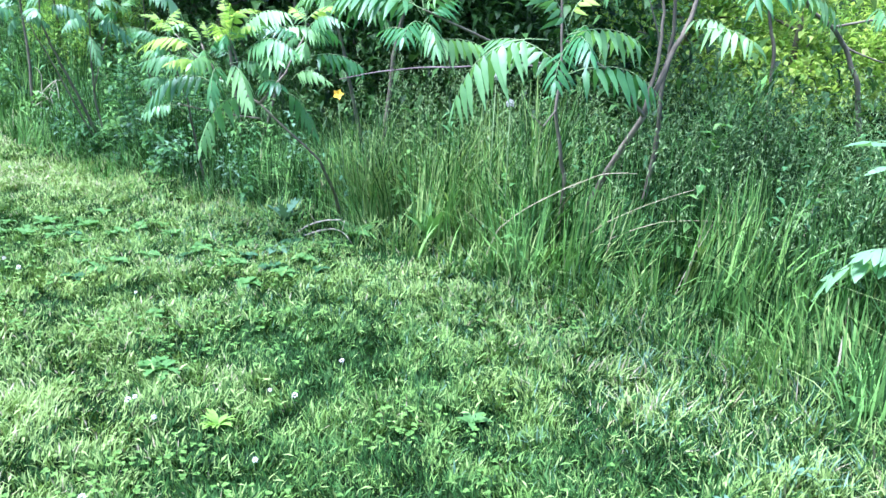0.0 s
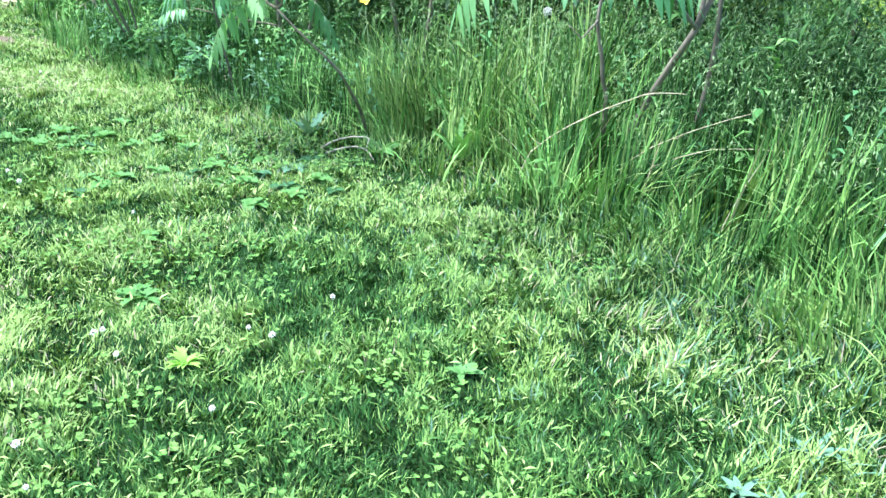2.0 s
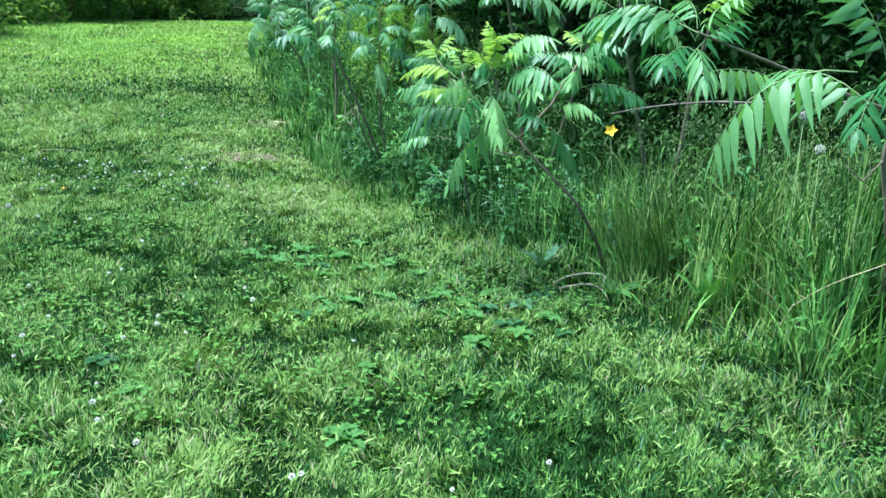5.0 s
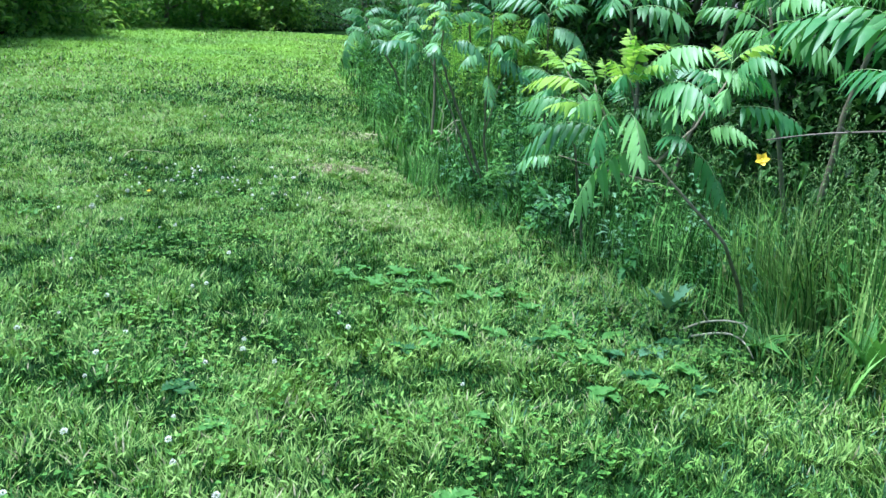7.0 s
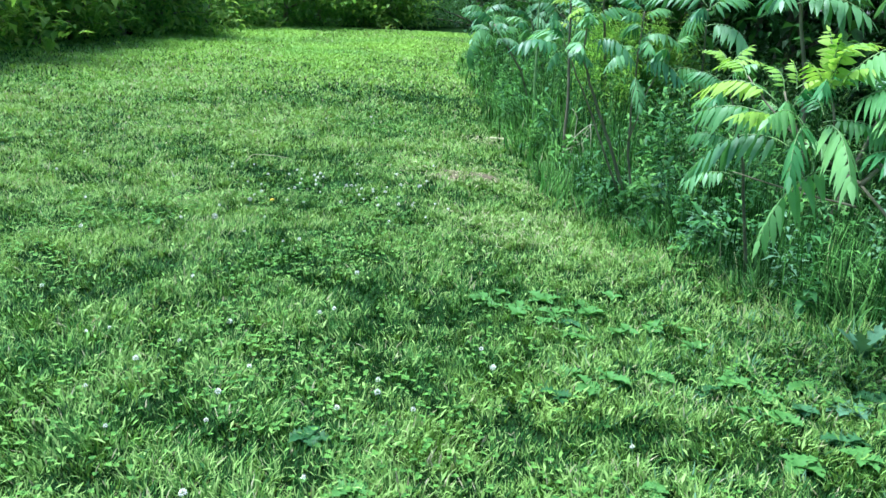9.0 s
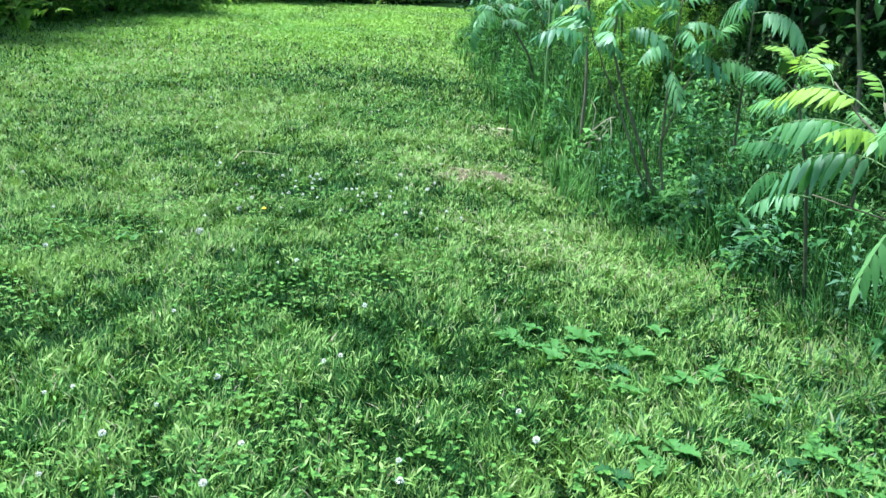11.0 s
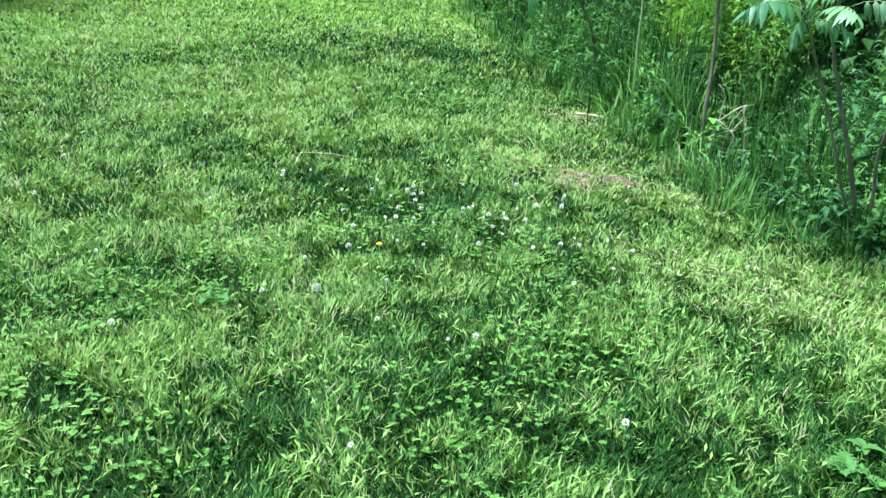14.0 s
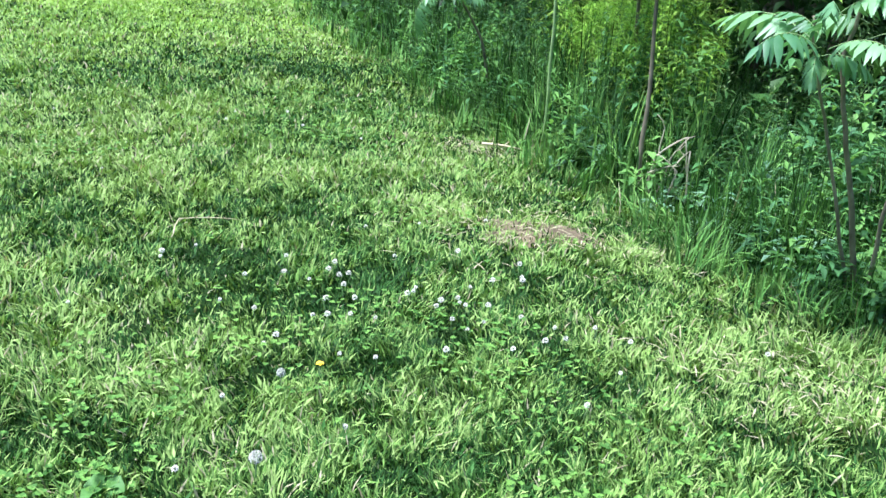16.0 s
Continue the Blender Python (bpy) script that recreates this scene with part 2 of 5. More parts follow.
def bend_line(a, b, n, sag=0.0, wob=0.0, rnd=random):
    """Points from a to b with a sideways wobble and a sag."""
    a, b = Vector(a), Vector(b)
    out = []
    for i in range(n + 1):
        t = i / n
        k = math.sin(math.pi * t)
        out.append(a.lerp(b, t) + Vector((rnd.uniform(-wob, wob) * k, rnd.uniform(-wob, wob) * k, sag * k)))
    return out


def mesh_of(name, bm, material):
    me = bpy.data.meshes.new(name)
    bm.normal_update()
    bm.to_mesh(me)
    bm.free()
    me.materials.append(material)
    return me


def part(name, bm, material, parent, label=""):
    """Links a bmesh, or a mesh, as one object under a thing or a part."""
    ob = new(name, mesh_of(name, bm, material) if isinstance(bm, bmesh.types.BMesh) else bm)
    ob.parent = parent
    return tagged(ob, label) if label else ob


def thing(name, at, label, category, group=""):
    ob = new(name)
    ob.location = at
    return tagged(ob, label, category, group)


# ---- plan ----
# the line along which mown lawn meets the tall border, and the foot of the hedge across the lawn
EDGE = np.array([(4.0, -1.5), (2.4, 1.3), (1.5, 2.5), (0.95, 3.1), (0.55, 3.5), (0.07, 3.95), (-0.55, 4.27), (-1.15, 4.58), (-1.95, 5.13), (-2.6, 5.72),
                 (-3.2, 6.5), (-4.1, 7.5), (-5.4, 9.4), (-7.4, 11.9), (-9.3, 15.0), (-11.6, 19.0), (-15.0, 23.5)])
# the first three points are an added unseen row that cuts low skylight
HEDGE = np.array([(8.5, -5.0), (4.0, -9.0), (-3.0, -8.5), (-7.0, -4.0), (-9.5, 2.0), (-11.6, 6.3), (-13.3, 9.8), (-15.3, 13.6), (-17.2, 15.0), (-17.0, 19.0), (-16.6, 23.5)])
TRACK = ((0.3, 0.2), (-2.8, 2.5))


def line_distance(x, y, line):
    """Distance to a polyline, and on which side (positive: to its right as it runs)."""
    best, side, along = np.full(len(x), 1e9), np.zeros(len(x)), np.zeros(len(x))
    run = 0.0
    for (ax, ay), (bx, by) in zip(line[:-1], line[1:]):
        dx, dy = bx - ax, by - ay
        ln = math.hypot(dx, dy)
        t = np.clip(((x - ax) * dx + (y - ay) * dy) / ln ** 2, 0, 1)
        d = np.hypot(x - ax - t * dx, y - ay - t * dy)
        c = dx * (y - ay) - dy * (x - ax)
        k = d < best
        best, side, along = np.where(k, d, best), np.where(k, -np.sign(c), side), np.where(k, run + t * ln, along)
        run += ln
    return best * side, along


def ground_z(x, y):
    """The lie of the ground: almost level, with shallow hollows."""
    return 0.03 * (value_noise(x, y, 1.7, 5) - 0.5) + 0.012 * (value_noise(x, y, 0.4, 6) - 0.5)


def gz(x, y):
    return float(ground_z(np.array([x]), np.array([y]))[0])


# ---- ground ----
def ground_sheet():
    near = np.arange(-22, 10.01, 0.2)
    far = np.array([14, 20, 30, 50, 90, 180, 400, 1000, 3000])
    xs = np.concatenate([-22 - far[::-1] + 10, near, 10 + far - 10])
    near_y = np.arange(-4, 28.01, 0.2)
    ys = np.concatenate([-4 - far[::-1], near_y, 28 + far])
    X, Y = np.meshgrid(xs, ys, indexing="ij")
    Z = ground_z(X.ravel(), Y.ravel()).reshape(X.shape)
    ny = len(ys)
    co = np.stack([X, Y, Z], 2).reshape(-1, 3)
    me = bpy.data.meshes.new("ground")
    fs = [(i * ny + j, (i + 1) * ny + j, (i + 1) * ny + j + 1, i * ny + j + 1) for i in range(len(xs) - 1) for j in range(ny - 1)]
    me.from_pydata(co.tolist(), [], fs)
    me.polygons.foreach_set("use_smooth", np.full(len(fs), True))
    me.materials.append(SOIL_SHADE)
    tagged(new("ground", me), "turf soil under the mown lawn, coloured as deep shade", "ground", kind="structure")


ground_sheet()


# ---- lawn ----
def scatter(n, box):
    return RNG.uniform(box[0], box[1], n), RNG.uniform(box[2], box[3], n)


def track_distance(x, y):
    return np.abs(line_distance(x, y, TRACK)[0])


BROWN = (-3.47, 5.84)
# patches of the lawn: place, radius, dryness, share of dark lush grass
PATCHES = ((-3.6, 4.5, 0.8, -0.2, 0.2), (-0.5, 2.9, 0.5, -0.15, 0.12), (-4.4, 4.0, 0.75, 0.65, 0.0), (-4.73, 4.55, 0.3, 0.6, 0.0), (-5.35, 5.76, 0.3, 0.5, 0.0), (-3.5, 3.5, 0.7, 0.3, 0.0),
           (-1.15, 2.3, 0.5, 0.7, 0.0), (-1.3, 4.4, 0.35, 0.35, 0.0), (-6.7, 8.5, 1.1, -0.35, 0.35), (-2.2, 4.8, 0.45, 0.3, 0.0), (-2.1, 2.8, 0.45, 0.25, 0.0), (-2.9, 3.0, 0.18, 0.5, 0.0),
           (-2.66, 5.1, 0.25, 0.6, 0.0), (-2.14, 4.8, 0.25, 0.5, 0.0), (-1.99, 4.54, 0.25, 0.5, 0.0), (-4.5, 5.0, 0.4, -0.3, 0.2), (-2.9, 3.9, 0.4, -0.3, 0.25), (-1.9, 3.6, 0.5, -0.25, 0.2), (-8.4, 8.0, 1.0, 0.3, 0.0), (0.1, 3.1, 0.4, -0.1, 0.1), (-6.0, 5.2, 0.8, 0.2, 0.0), (-5.6, 9.2, 1.0, -0.3, 0.35), (-8.6, 12.6, 1.4, -0.2, 0.3))
PALE_TRACK = np.array([(-7.0, 4.7), (-8.7, 7.2), (-10.6, 11.0), (-13.6, 18.0), (-15.5, 22.0)])


def lawn():
    gx, gy = [], []
    # rings round the walked stretch: outer distance, roots per square metre
    for r0, r1, dens in ((0.0, 2.6, 8600), (2.6, 4.5, 5600), (4.5, 8.0, 2800), (8.0, 14.0, 1400), (14.0, 22.0, 750)):
        box = (max(-18.5, -2.8 - r1), min(3.5, 0.3 + r1), max(-0.5, 0.2 - r1), min(24, 2.5 + r1))
        x, y = scatter(int(dens * (box[1] - box[0]) * (box[3] - box[2])), box)
        d = track_distance(x, y)
        e, _ = line_distance(x, y, EDGE)
        h, _ = line_distance(x, y, HEDGE)
        k = (d >= r0) & (d < r1) & (e < 0.15) & (h > -0.3) & (y > 0.7 + 0.35 * np.maximum(-x, 0))
        gx.append(x[k]), gy.append(y[k])
    # thin grass behind the walked stretch
    x, y = scatter(30000, (-11, 5, -7, 6))
    k = (y <= 0.7 + 0.35 * np.maximum(-x, 0)) & (line_distance(x, y, EDGE)[0] < 0.15) & (line_distance(x, y, HEDGE)[0] > -0.3)
    gx.append(x[k]), gy.append(y[k])
    back = np.concatenate([np.zeros(sum(len(a) for a in gx[:-1]), bool), np.ones(k.sum(), bool)])
    x, y = np.concatenate(gx), np.concatenate(gy)
    e, along = line_distance(x, y, EDGE)
    d = track_distance(x, y)
    bare = np.exp(-(((x - BROWN[0]) / 0.28) ** 2 + ((y - BROWN[1]) / 0.22) ** 2))
    tuft = 0.55 * value_noise(x, y, 0.075, 14) + 0.45 * value_noise(x, y, 0.19, 15)
    keep = (RNG.random(len(x)) > bare * 0.5) & (RNG.random(len(x)) < np.clip((tuft - 0.12) * 3.5, 0.55, 1))
    tuft = tuft[keep]
    x, y, e, d, back = x[keep], y[keep], e[keep], d[keep], back[keep]
    n = len(x)
    P = np.stack([x, y, ground_z(x, y) - 0.004], 1)
    v1, v2 = value_noise(x, y, 0.8, 11), value_noise(x, y, 0.25, 12)
    v3 = value_noise(x, y, 1.9, 17)
    dry = np.clip(1.1 * v1 + 1.2 * v2 + 0.5 * tuft + 0.7 * v3 - 1.44, 0, 1) + np.where(x > -1.6, 0.5, 0.2) * np.exp(-((e + 0.45) / 0.35) ** 2) * (y < 6.5)
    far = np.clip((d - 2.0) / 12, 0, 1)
    # grows paler with distance, putting the far lawn's sunlight into colour
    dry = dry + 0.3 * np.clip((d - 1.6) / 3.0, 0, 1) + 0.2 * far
    lush = np.zeros(n)
    for px, py, pr, pd, pl in PATCHES:
        g = np.exp(-(((x - px) ** 2 + (y - py) ** 2) / pr ** 2))
        dry, lush = dry + pd * g, lush + pl * g
    hd, _ = line_distance(x, y, HEDGE)
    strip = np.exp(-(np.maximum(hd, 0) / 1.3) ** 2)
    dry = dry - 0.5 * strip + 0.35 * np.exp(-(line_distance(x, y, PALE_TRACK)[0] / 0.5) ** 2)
    silver = np.clip((x - 0.2) / 0.5, 0, 1) * np.clip((e + 1.0) / 0.4, 0, 1)
    L = RNG.uniform(0.028, 0.056, n) * (0.3 + 0.35 * value_noise(x, y, 0.35, 13) + 1.0 * tuft) * (1 + 0.3 * far)
    # longer where the mower turns away from the border
    L *= (1 + 0.7 * silver)
    L *= 1 + 1.2 * np.exp(-((e - 0.05) / 0.16) ** 2)
    w = RNG.uniform(0.0036, 0.0072, n) * (1 + 3.6 * far) * np.where(back, 2.2, 1.0)
    # tufts lean together
    comb = value_noise(x, y, 0.12, 19) * 14
    V, f = blades(P, L, w, comb + RNG.normal(0, 1.0, n), RNG.uniform(0.05, 0.85, n), RNG.uniform(0.0, 0.8, n), 2)
    u = RNG.random(n)
    # more dark blades low between tufts, shade of the gaps put into colour
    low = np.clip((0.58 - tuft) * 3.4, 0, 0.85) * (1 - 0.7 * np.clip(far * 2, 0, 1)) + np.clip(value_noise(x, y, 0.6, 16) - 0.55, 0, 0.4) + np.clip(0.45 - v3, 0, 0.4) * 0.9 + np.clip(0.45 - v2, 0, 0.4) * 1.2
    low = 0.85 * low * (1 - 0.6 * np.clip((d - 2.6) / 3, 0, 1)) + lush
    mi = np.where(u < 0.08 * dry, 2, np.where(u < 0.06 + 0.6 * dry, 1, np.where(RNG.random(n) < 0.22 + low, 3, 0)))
    cool = np.maximum(silver, 0.6 * np.clip((x + 1.9) / 0.6, 0, 1) * np.clip((e + 1.5) / 0.6, 0, 1))
    mi = np.where((RNG.random(n) < 0.22 * cool) & (mi < 2), 4, mi)
    # far sunlight put into colour: brighter grass, in streaks along the mown lane
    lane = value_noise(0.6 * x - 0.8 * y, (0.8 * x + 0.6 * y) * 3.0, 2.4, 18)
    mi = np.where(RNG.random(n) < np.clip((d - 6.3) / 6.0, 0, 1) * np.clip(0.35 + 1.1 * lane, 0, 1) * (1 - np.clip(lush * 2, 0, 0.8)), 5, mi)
    # broader young leaves between the blades
    near = np.flatnonzero((d < 5.0) & ~back & (tuft > 0.42))
    near = near[RNG.random(len(near)) < 0.09]
    m = len(near)
    Q = P[near] + np.stack([RNG.normal(0, 0.01, m), RNG.normal(0, 0.01, m), RNG.uniform(0.012, 0.045, m)], 1)
    q = RNG.uniform(0.018, 0.042, m)
    W = leaflets(Q, RNG.uniform(0, 2 * np.pi, m), RNG.uniform(-0.1, 1.0, m), q, q * RNG.uniform(0.13, 0.27, m), 0.2, 0.15)
    u2 = RNG.random(m)
    mw = np.where(u2 < 0.25 + 0.4 * dry[near], 1, np.where(u2 > 0.85, 3, 0))
    # a close under-layer of short fine shoots, one small face each
    ux, uy = [], []
    for r0, r1, dens in ((0.0, 2.4, 17000), (2.4, 4.2, 8500), (4.2, 6.0, 4000)):
        box = (max(-18.5, -2.8 - r1), min(3.5, 0.3 + r1), max(-0.5, 0.2 - r1), min(24, 2.5 + r1))
        a, b = scatter(int(dens * (box[1] - box[0]) * (box[3] - box[2])), box)
        da = track_distance(a, b)
        k = (da >= r0) & (da < r1) & (b > 0.9 + 0.35 * np.maximum(-a, 0))
        a, b = a[k], b[k]
        k = (line_distance(a, b, EDGE)[0] < 0.1) & (RNG.random(len(a)) > 0.5 * np.exp(-(((a - BROWN[0]) / 0.28) ** 2 + ((b - BROWN[1]) / 0.2) ** 2)))
        ux.append(a[k]), uy.append(b[k])
    # the lawn goes on behind the walked stretch
    a, b = scatter(430000, (-12, 5.5, -8.5, 6.5))
    k = (b <= 0.95 + 0.35 * np.maximum(-a, 0)) & (line_distance(a, b, EDGE)[0] < 0.1) & (line_distance(a, b, HEDGE)[0] > -0.3)
    wide = np.concatenate([np.ones(sum(len(p) for p in ux)), np.full(k.sum(), 4.0)])
    ux.append(a[k]), uy.append(b[k])
    a, b = np.concatenate(ux), np.concatenate(uy)
    j = len(a)
    t2 = 0.55 * value_noise(a, b, 0.075, 14) + 0.45 * value_noise(a, b, 0.19, 15)
    az = value_noise(a, b, 0.12, 19) * 14 + RNG.normal(0, 1.2, j)
    h = RNG.uniform(0.016, 0.034, j) * (0.45 + 1.1 * t2) * np.where(wide > 1, 1.4, 1.0)
    o = RNG.uniform(0.1, 1.2, j) * h
    ww = RNG.uniform(0.0018, 0.0036, j) * np.where(wide > 1, wide, 1 + 0.25 * np.clip(track_distance(a, b) - 2, 0, 4))
    z0 = ground_z(a, b) - 0.002
    S = np.stack([np.stack([a - np.sin(az) * ww, b + np.cos(az) * ww, z0], 1), np.stack([a + np.sin(az) * ww, b - np.cos(az) * ww, z0], 1), np.stack([a + np.cos(az) * o, b + np.sin(az) * o, z0 + h], 1)], 1)
    # dark shoots thicken in the gaps, painting the shade between tufts
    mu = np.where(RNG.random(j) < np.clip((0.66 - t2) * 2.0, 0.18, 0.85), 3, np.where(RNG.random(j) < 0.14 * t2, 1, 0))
    me = stamp("lawn_grass", [(V, f, mi), (S, [(0, 1, 2)], mu), (W, LEAF_FACES, mw)], [GRASS, GRASS_PALE, STRAW, GRASS_DARK_SHADE, PALE_WEED, GRASS_FAR_LIT])
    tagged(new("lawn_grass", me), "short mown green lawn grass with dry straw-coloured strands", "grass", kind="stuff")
    print("lawn blades", n)


def clover_mat():
    gx, gy = [], []
    for r0, r1, dens in ((0.0, 3.2, 1150), (3.2, 6.0, 600), (6.0, 10.0, 250)):
        box = (max(-14, -2.8 - r1), min(3.5, 0.3 + r1), max(-0.5, 0.2 - r1), min(16, 2.5 + r1))
        x, y = scatter(int(dens * (box[1] - box[0]) * (box[3] - box[2])), box)
        d = track_distance(x, y)
        e, _ = line_distance(x, y, EDGE)
        q = value_noise(x, y, 0.55, 21) * 0.7 + value_noise(x, y, 0.2, 22) * 0.45
        k = (d >= r0) & (d < r1) & (e < 0.1) & (y > 0.7 + 0.35 * np.maximum(-x, 0)) & (RNG.random(len(x)) < np.clip((q - 0.62) * 2.8, 0.015, 0.6))
        gx.append(x[k]), gy.append(y[k])
    x, y = np.concatenate(gx), np.concatenate(gy)
    n = len(x)
    d = track_distance(x, y)
    P = np.stack([x, y, ground_z(x, y) + RNG.uniform(0.02, 0.065, n)], 1)
    az = RNG.uniform(0, 2 * np.pi, n)
    s = RNG.uniform(0.008, 0.0135, n) * (1 + 0.12 * np.clip(d - 2, 0, 6))
    sets = []
    tilt = RNG.uniform(-0.3, 0.3, n)
    for k in range(3):
        a = az + k * 2.094
        sets.append((leaflets(P, a, 0.35 + tilt * np.cos(k * 2.1), s, s * 1.1, 0.12, 0.1), LEAF_FACES, 0))
    me = stamp("clover", sets, [CLOVER])
    tagged(new("clover", me), "low green clover leaves matted in the lawn", "clover", kind="stuff")
    print("clover", n)


lawn()
clover_mat()


# ---- tall border ----
def tall_border():
    x, y = scatter(1050000, (-9.5, 4.6, 0.5, 16.0))
    e, along = line_distance(x, y, EDGE)
    k = (e > -0.18) & (e < 2.4)
    x, y, e = x[k], y[k], e[k]
    d = track_distance(x, y)
    dens = np.where(d < 6.0, 1.0, np.where(d < 9, 0.5, 0.2)) * np.clip(1.15 - e / 1.3, 0.16, 1) * np.clip((e + 0.25) / 0.25, 0, 1)
    dens = dens * np.clip(0.25 + 3.0 * (value_noise(x, y, 0.13, 36) - 0.36), 0.04, 1)
    k = (RNG.random(len(x)) < dens) & ((np.hypot(x + 3.0, y - 6.45) > 0.34) | (RNG.random(len(x)) < 0.3))
    x, y, e, d = x[k], y[k], e[k], d[k]
    n = len(x)
    P = np.stack([x, y, ground_z(x, y) - 0.005], 1)
    clump = value_noise(x, y, 0.2, 32)
    under = np.clip((0.0 - x) / 0.6, 0, 1) * np.clip((x + 2.9) / 0.5, 0, 1)
    hgt = (0.20 + (0.34 - 0.08 * np.clip((x - 0.5) / 0.5, 0, 1)) * np.clip(e / 0.3, 0, 1) + 0.22 * np.clip(e / 2, 0, 1)) * (1 - 0.35 * under) * (1 - 0.2 * np.clip((-3.2 - x) / 1.0, 0, 1))
    L = hgt * RNG.uniform(0.4, 1.15, n) * (0.5 + 0.5 * value_noise(x, y, 0.5, 31) + 0.55 * clump)
    w = RNG.uniform(0.004, 0.0105, n) * (1 - 0.3 * under) * np.where(x > 0.3, 1.2, 1.0) * (1 + 0.15 * np.clip(d - 3.5, 0, 10))
    az = value_noise(x, y, 0.3, 34) * 12 + RNG.normal(0, 0.8, n)
    V, f = blades(P, L, w, az, RNG.uniform(0.02, 0.3, n), RNG.uniform(0.0, 1.0, n) ** 2.0 * np.where(x > -0.5, 1.1, 1.6), 3)
    u = RNG.random(n)
    yel = value_noise(x, y, 0.5, 33)
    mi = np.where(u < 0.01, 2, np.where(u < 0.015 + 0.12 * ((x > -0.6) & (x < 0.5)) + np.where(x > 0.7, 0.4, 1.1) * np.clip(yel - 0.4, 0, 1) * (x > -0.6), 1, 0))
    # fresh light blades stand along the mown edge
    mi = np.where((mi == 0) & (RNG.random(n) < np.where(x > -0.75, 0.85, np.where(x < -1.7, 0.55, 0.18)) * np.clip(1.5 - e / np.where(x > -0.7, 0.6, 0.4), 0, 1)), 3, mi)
    # near-black blades give the clumps' inner shade by colour
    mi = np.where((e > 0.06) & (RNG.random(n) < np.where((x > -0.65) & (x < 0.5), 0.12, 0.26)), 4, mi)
    me = stamp("tall_grass", [(V, f, mi)], [TALL, GRASS_PALE, STRAW, GRASS_LUSH, GRASS_DARK_SHADE])
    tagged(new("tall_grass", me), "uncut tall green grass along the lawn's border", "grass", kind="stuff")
    print("tall", n)


tall_border()


def seed_heads():
    x, y = scatter(42000, (-6.5, 4.0, 1.0, 9.5))
    e, _ = line_distance(x, y, EDGE)
    k = (e > 0.25) & (e < 2.2) & (RNG.random(len(x)) < np.where(x > -0.4, 0.5, 0.07))
    x, y = x[k], y[k]
    n = len(x)
    z0 = ground_z(x, y)
    H = RNG.uniform(0.45, 0.95, n) * np.clip(0.75 + 0.3 * line_distance(x, y, EDGE)[0], 0.75, 1.05)
    az = RNG.uniform(0, 2 * np.pi, n)
    lean = RNG.uniform(0.05, 0.3, n)
    P = np.stack([x, y, z0], 1)
    V, f = blades(P, H, np.full(n, 0.0028), az, lean, lean * 0.5, 3)
    tip = V[:, -1]
    sets = [(V, f, 0)]
    m = 16
    t = np.linspace(0, 1, m)[None]
    base = tip[:, None] - (tip - (V[:, 4] + V[:, 5]) / 2)[:, None] * (t[..., None] * 0.62)
    sa = RNG.uniform(0, 2 * np.pi, (n, m))
    spread = (0.010 + 0.075 * t) * RNG.uniform(0.3, 1, (n, m))
    Q = base + np.stack([np.cos(sa) * spread, np.sin(sa) * spread, RNG.uniform(-0.012, 0.012, (n, m))], 2)
    Q = Q.reshape(-1, 3)
    q = len(Q)
    sets.append((leaflets(Q, RNG.uniform(0, 2 * np.pi, q), RNG.uniform(0.2, 1.4, q), RNG.uniform(0.014, 0.034, q), RNG.uniform(0.0035, 0.0075, q)), LEAF_FACES, 1))
    me = stamp("seed_grass", sets, [TALL, SEEDHEAD])
    tagged(new("seed_grass", me), "flowering meadow grass with pale open seed heads", "grass", kind="stuff")


seed_heads()


def leafy_weeds():
    """Upright leafy stems through the border."""
    x, y = scatter(36000, (-12.5, 4.0, 1.0, 18.0))
    e, _ = line_distance(x, y, EDGE)
    q = value_noise(x, y, 0.7, 41)
    k = (e > 0.0) & (e < 3.0) & (RNG.random(len(x)) < np.clip((q - 0.25) * 1.5, 0.05, 1) * np.where(x < -0.9, np.where(x > -1.6, np.where(e > 0.45, 0.3, 0.12), np.where(x > -3.6, 0.75, 0.6)), np.where(e > 0.5, 0.22, 0.06)))
    k &= np.hypot(x + 3.0, y - 6.45) > 0.42
    x, y, e = x[k], y[k], e[k]
    n = len(x)
    H = RNG.uniform(0.3, 0.8, n) * np.clip(0.65 + e / 0.8, 0.65, 1.15)
    az = RNG.uniform(0, 2 * np.pi, n)
    lean = RNG.uniform(0.02, 0.3, n)
    P = np.stack([x, y, ground_z(x, y)], 1)
    V, f = blades(P, H, np.full(n, 0.005), az, lean, lean * 0.3, 3)
    sets = [(V, f, 0)]
    m = 26
    t = RNG.uniform(0.15, 1.0, (n, m))
    off = H[:, None] * (lean[:, None] * t + lean[:, None] * 0.3 * t * t) * 0.8
    B = np.stack([P[:, 0:1] + np.cos(az)[:, None] * off, P[:, 1:2] + np.sin(az)[:, None] * off, P[:, 2:3] + H[:, None] * t * 0.95], 2).reshape(-1, 3)
    q = len(B)
    size = (RNG.uniform(0.05, 0.12, (n, m)) * (1.15 - 0.6 * t) * RNG.uniform(0.7, 1.3, (n, 1))).ravel()
    width = size * np.repeat(RNG.uniform(0.18, 0.5, n), m)
    sets.append((leaflets(B, RNG.uniform(0, 2 * np.pi, q), RNG.uniform(-0.4, 0.9, q), size, width, 0.2, 0.25), LEAF_FACES, np.repeat(np.where(RNG.random(n) < 0.45, 1, 0), m)))
    me = stamp("undergrowth", sets, [WEED, WEED_LIGHT])
    tagged(new("undergrowth", me), "leafy green weeds standing among the tall grass", "weeds", kind="stuff")
    print("weeds", n)


leafy_weeds()


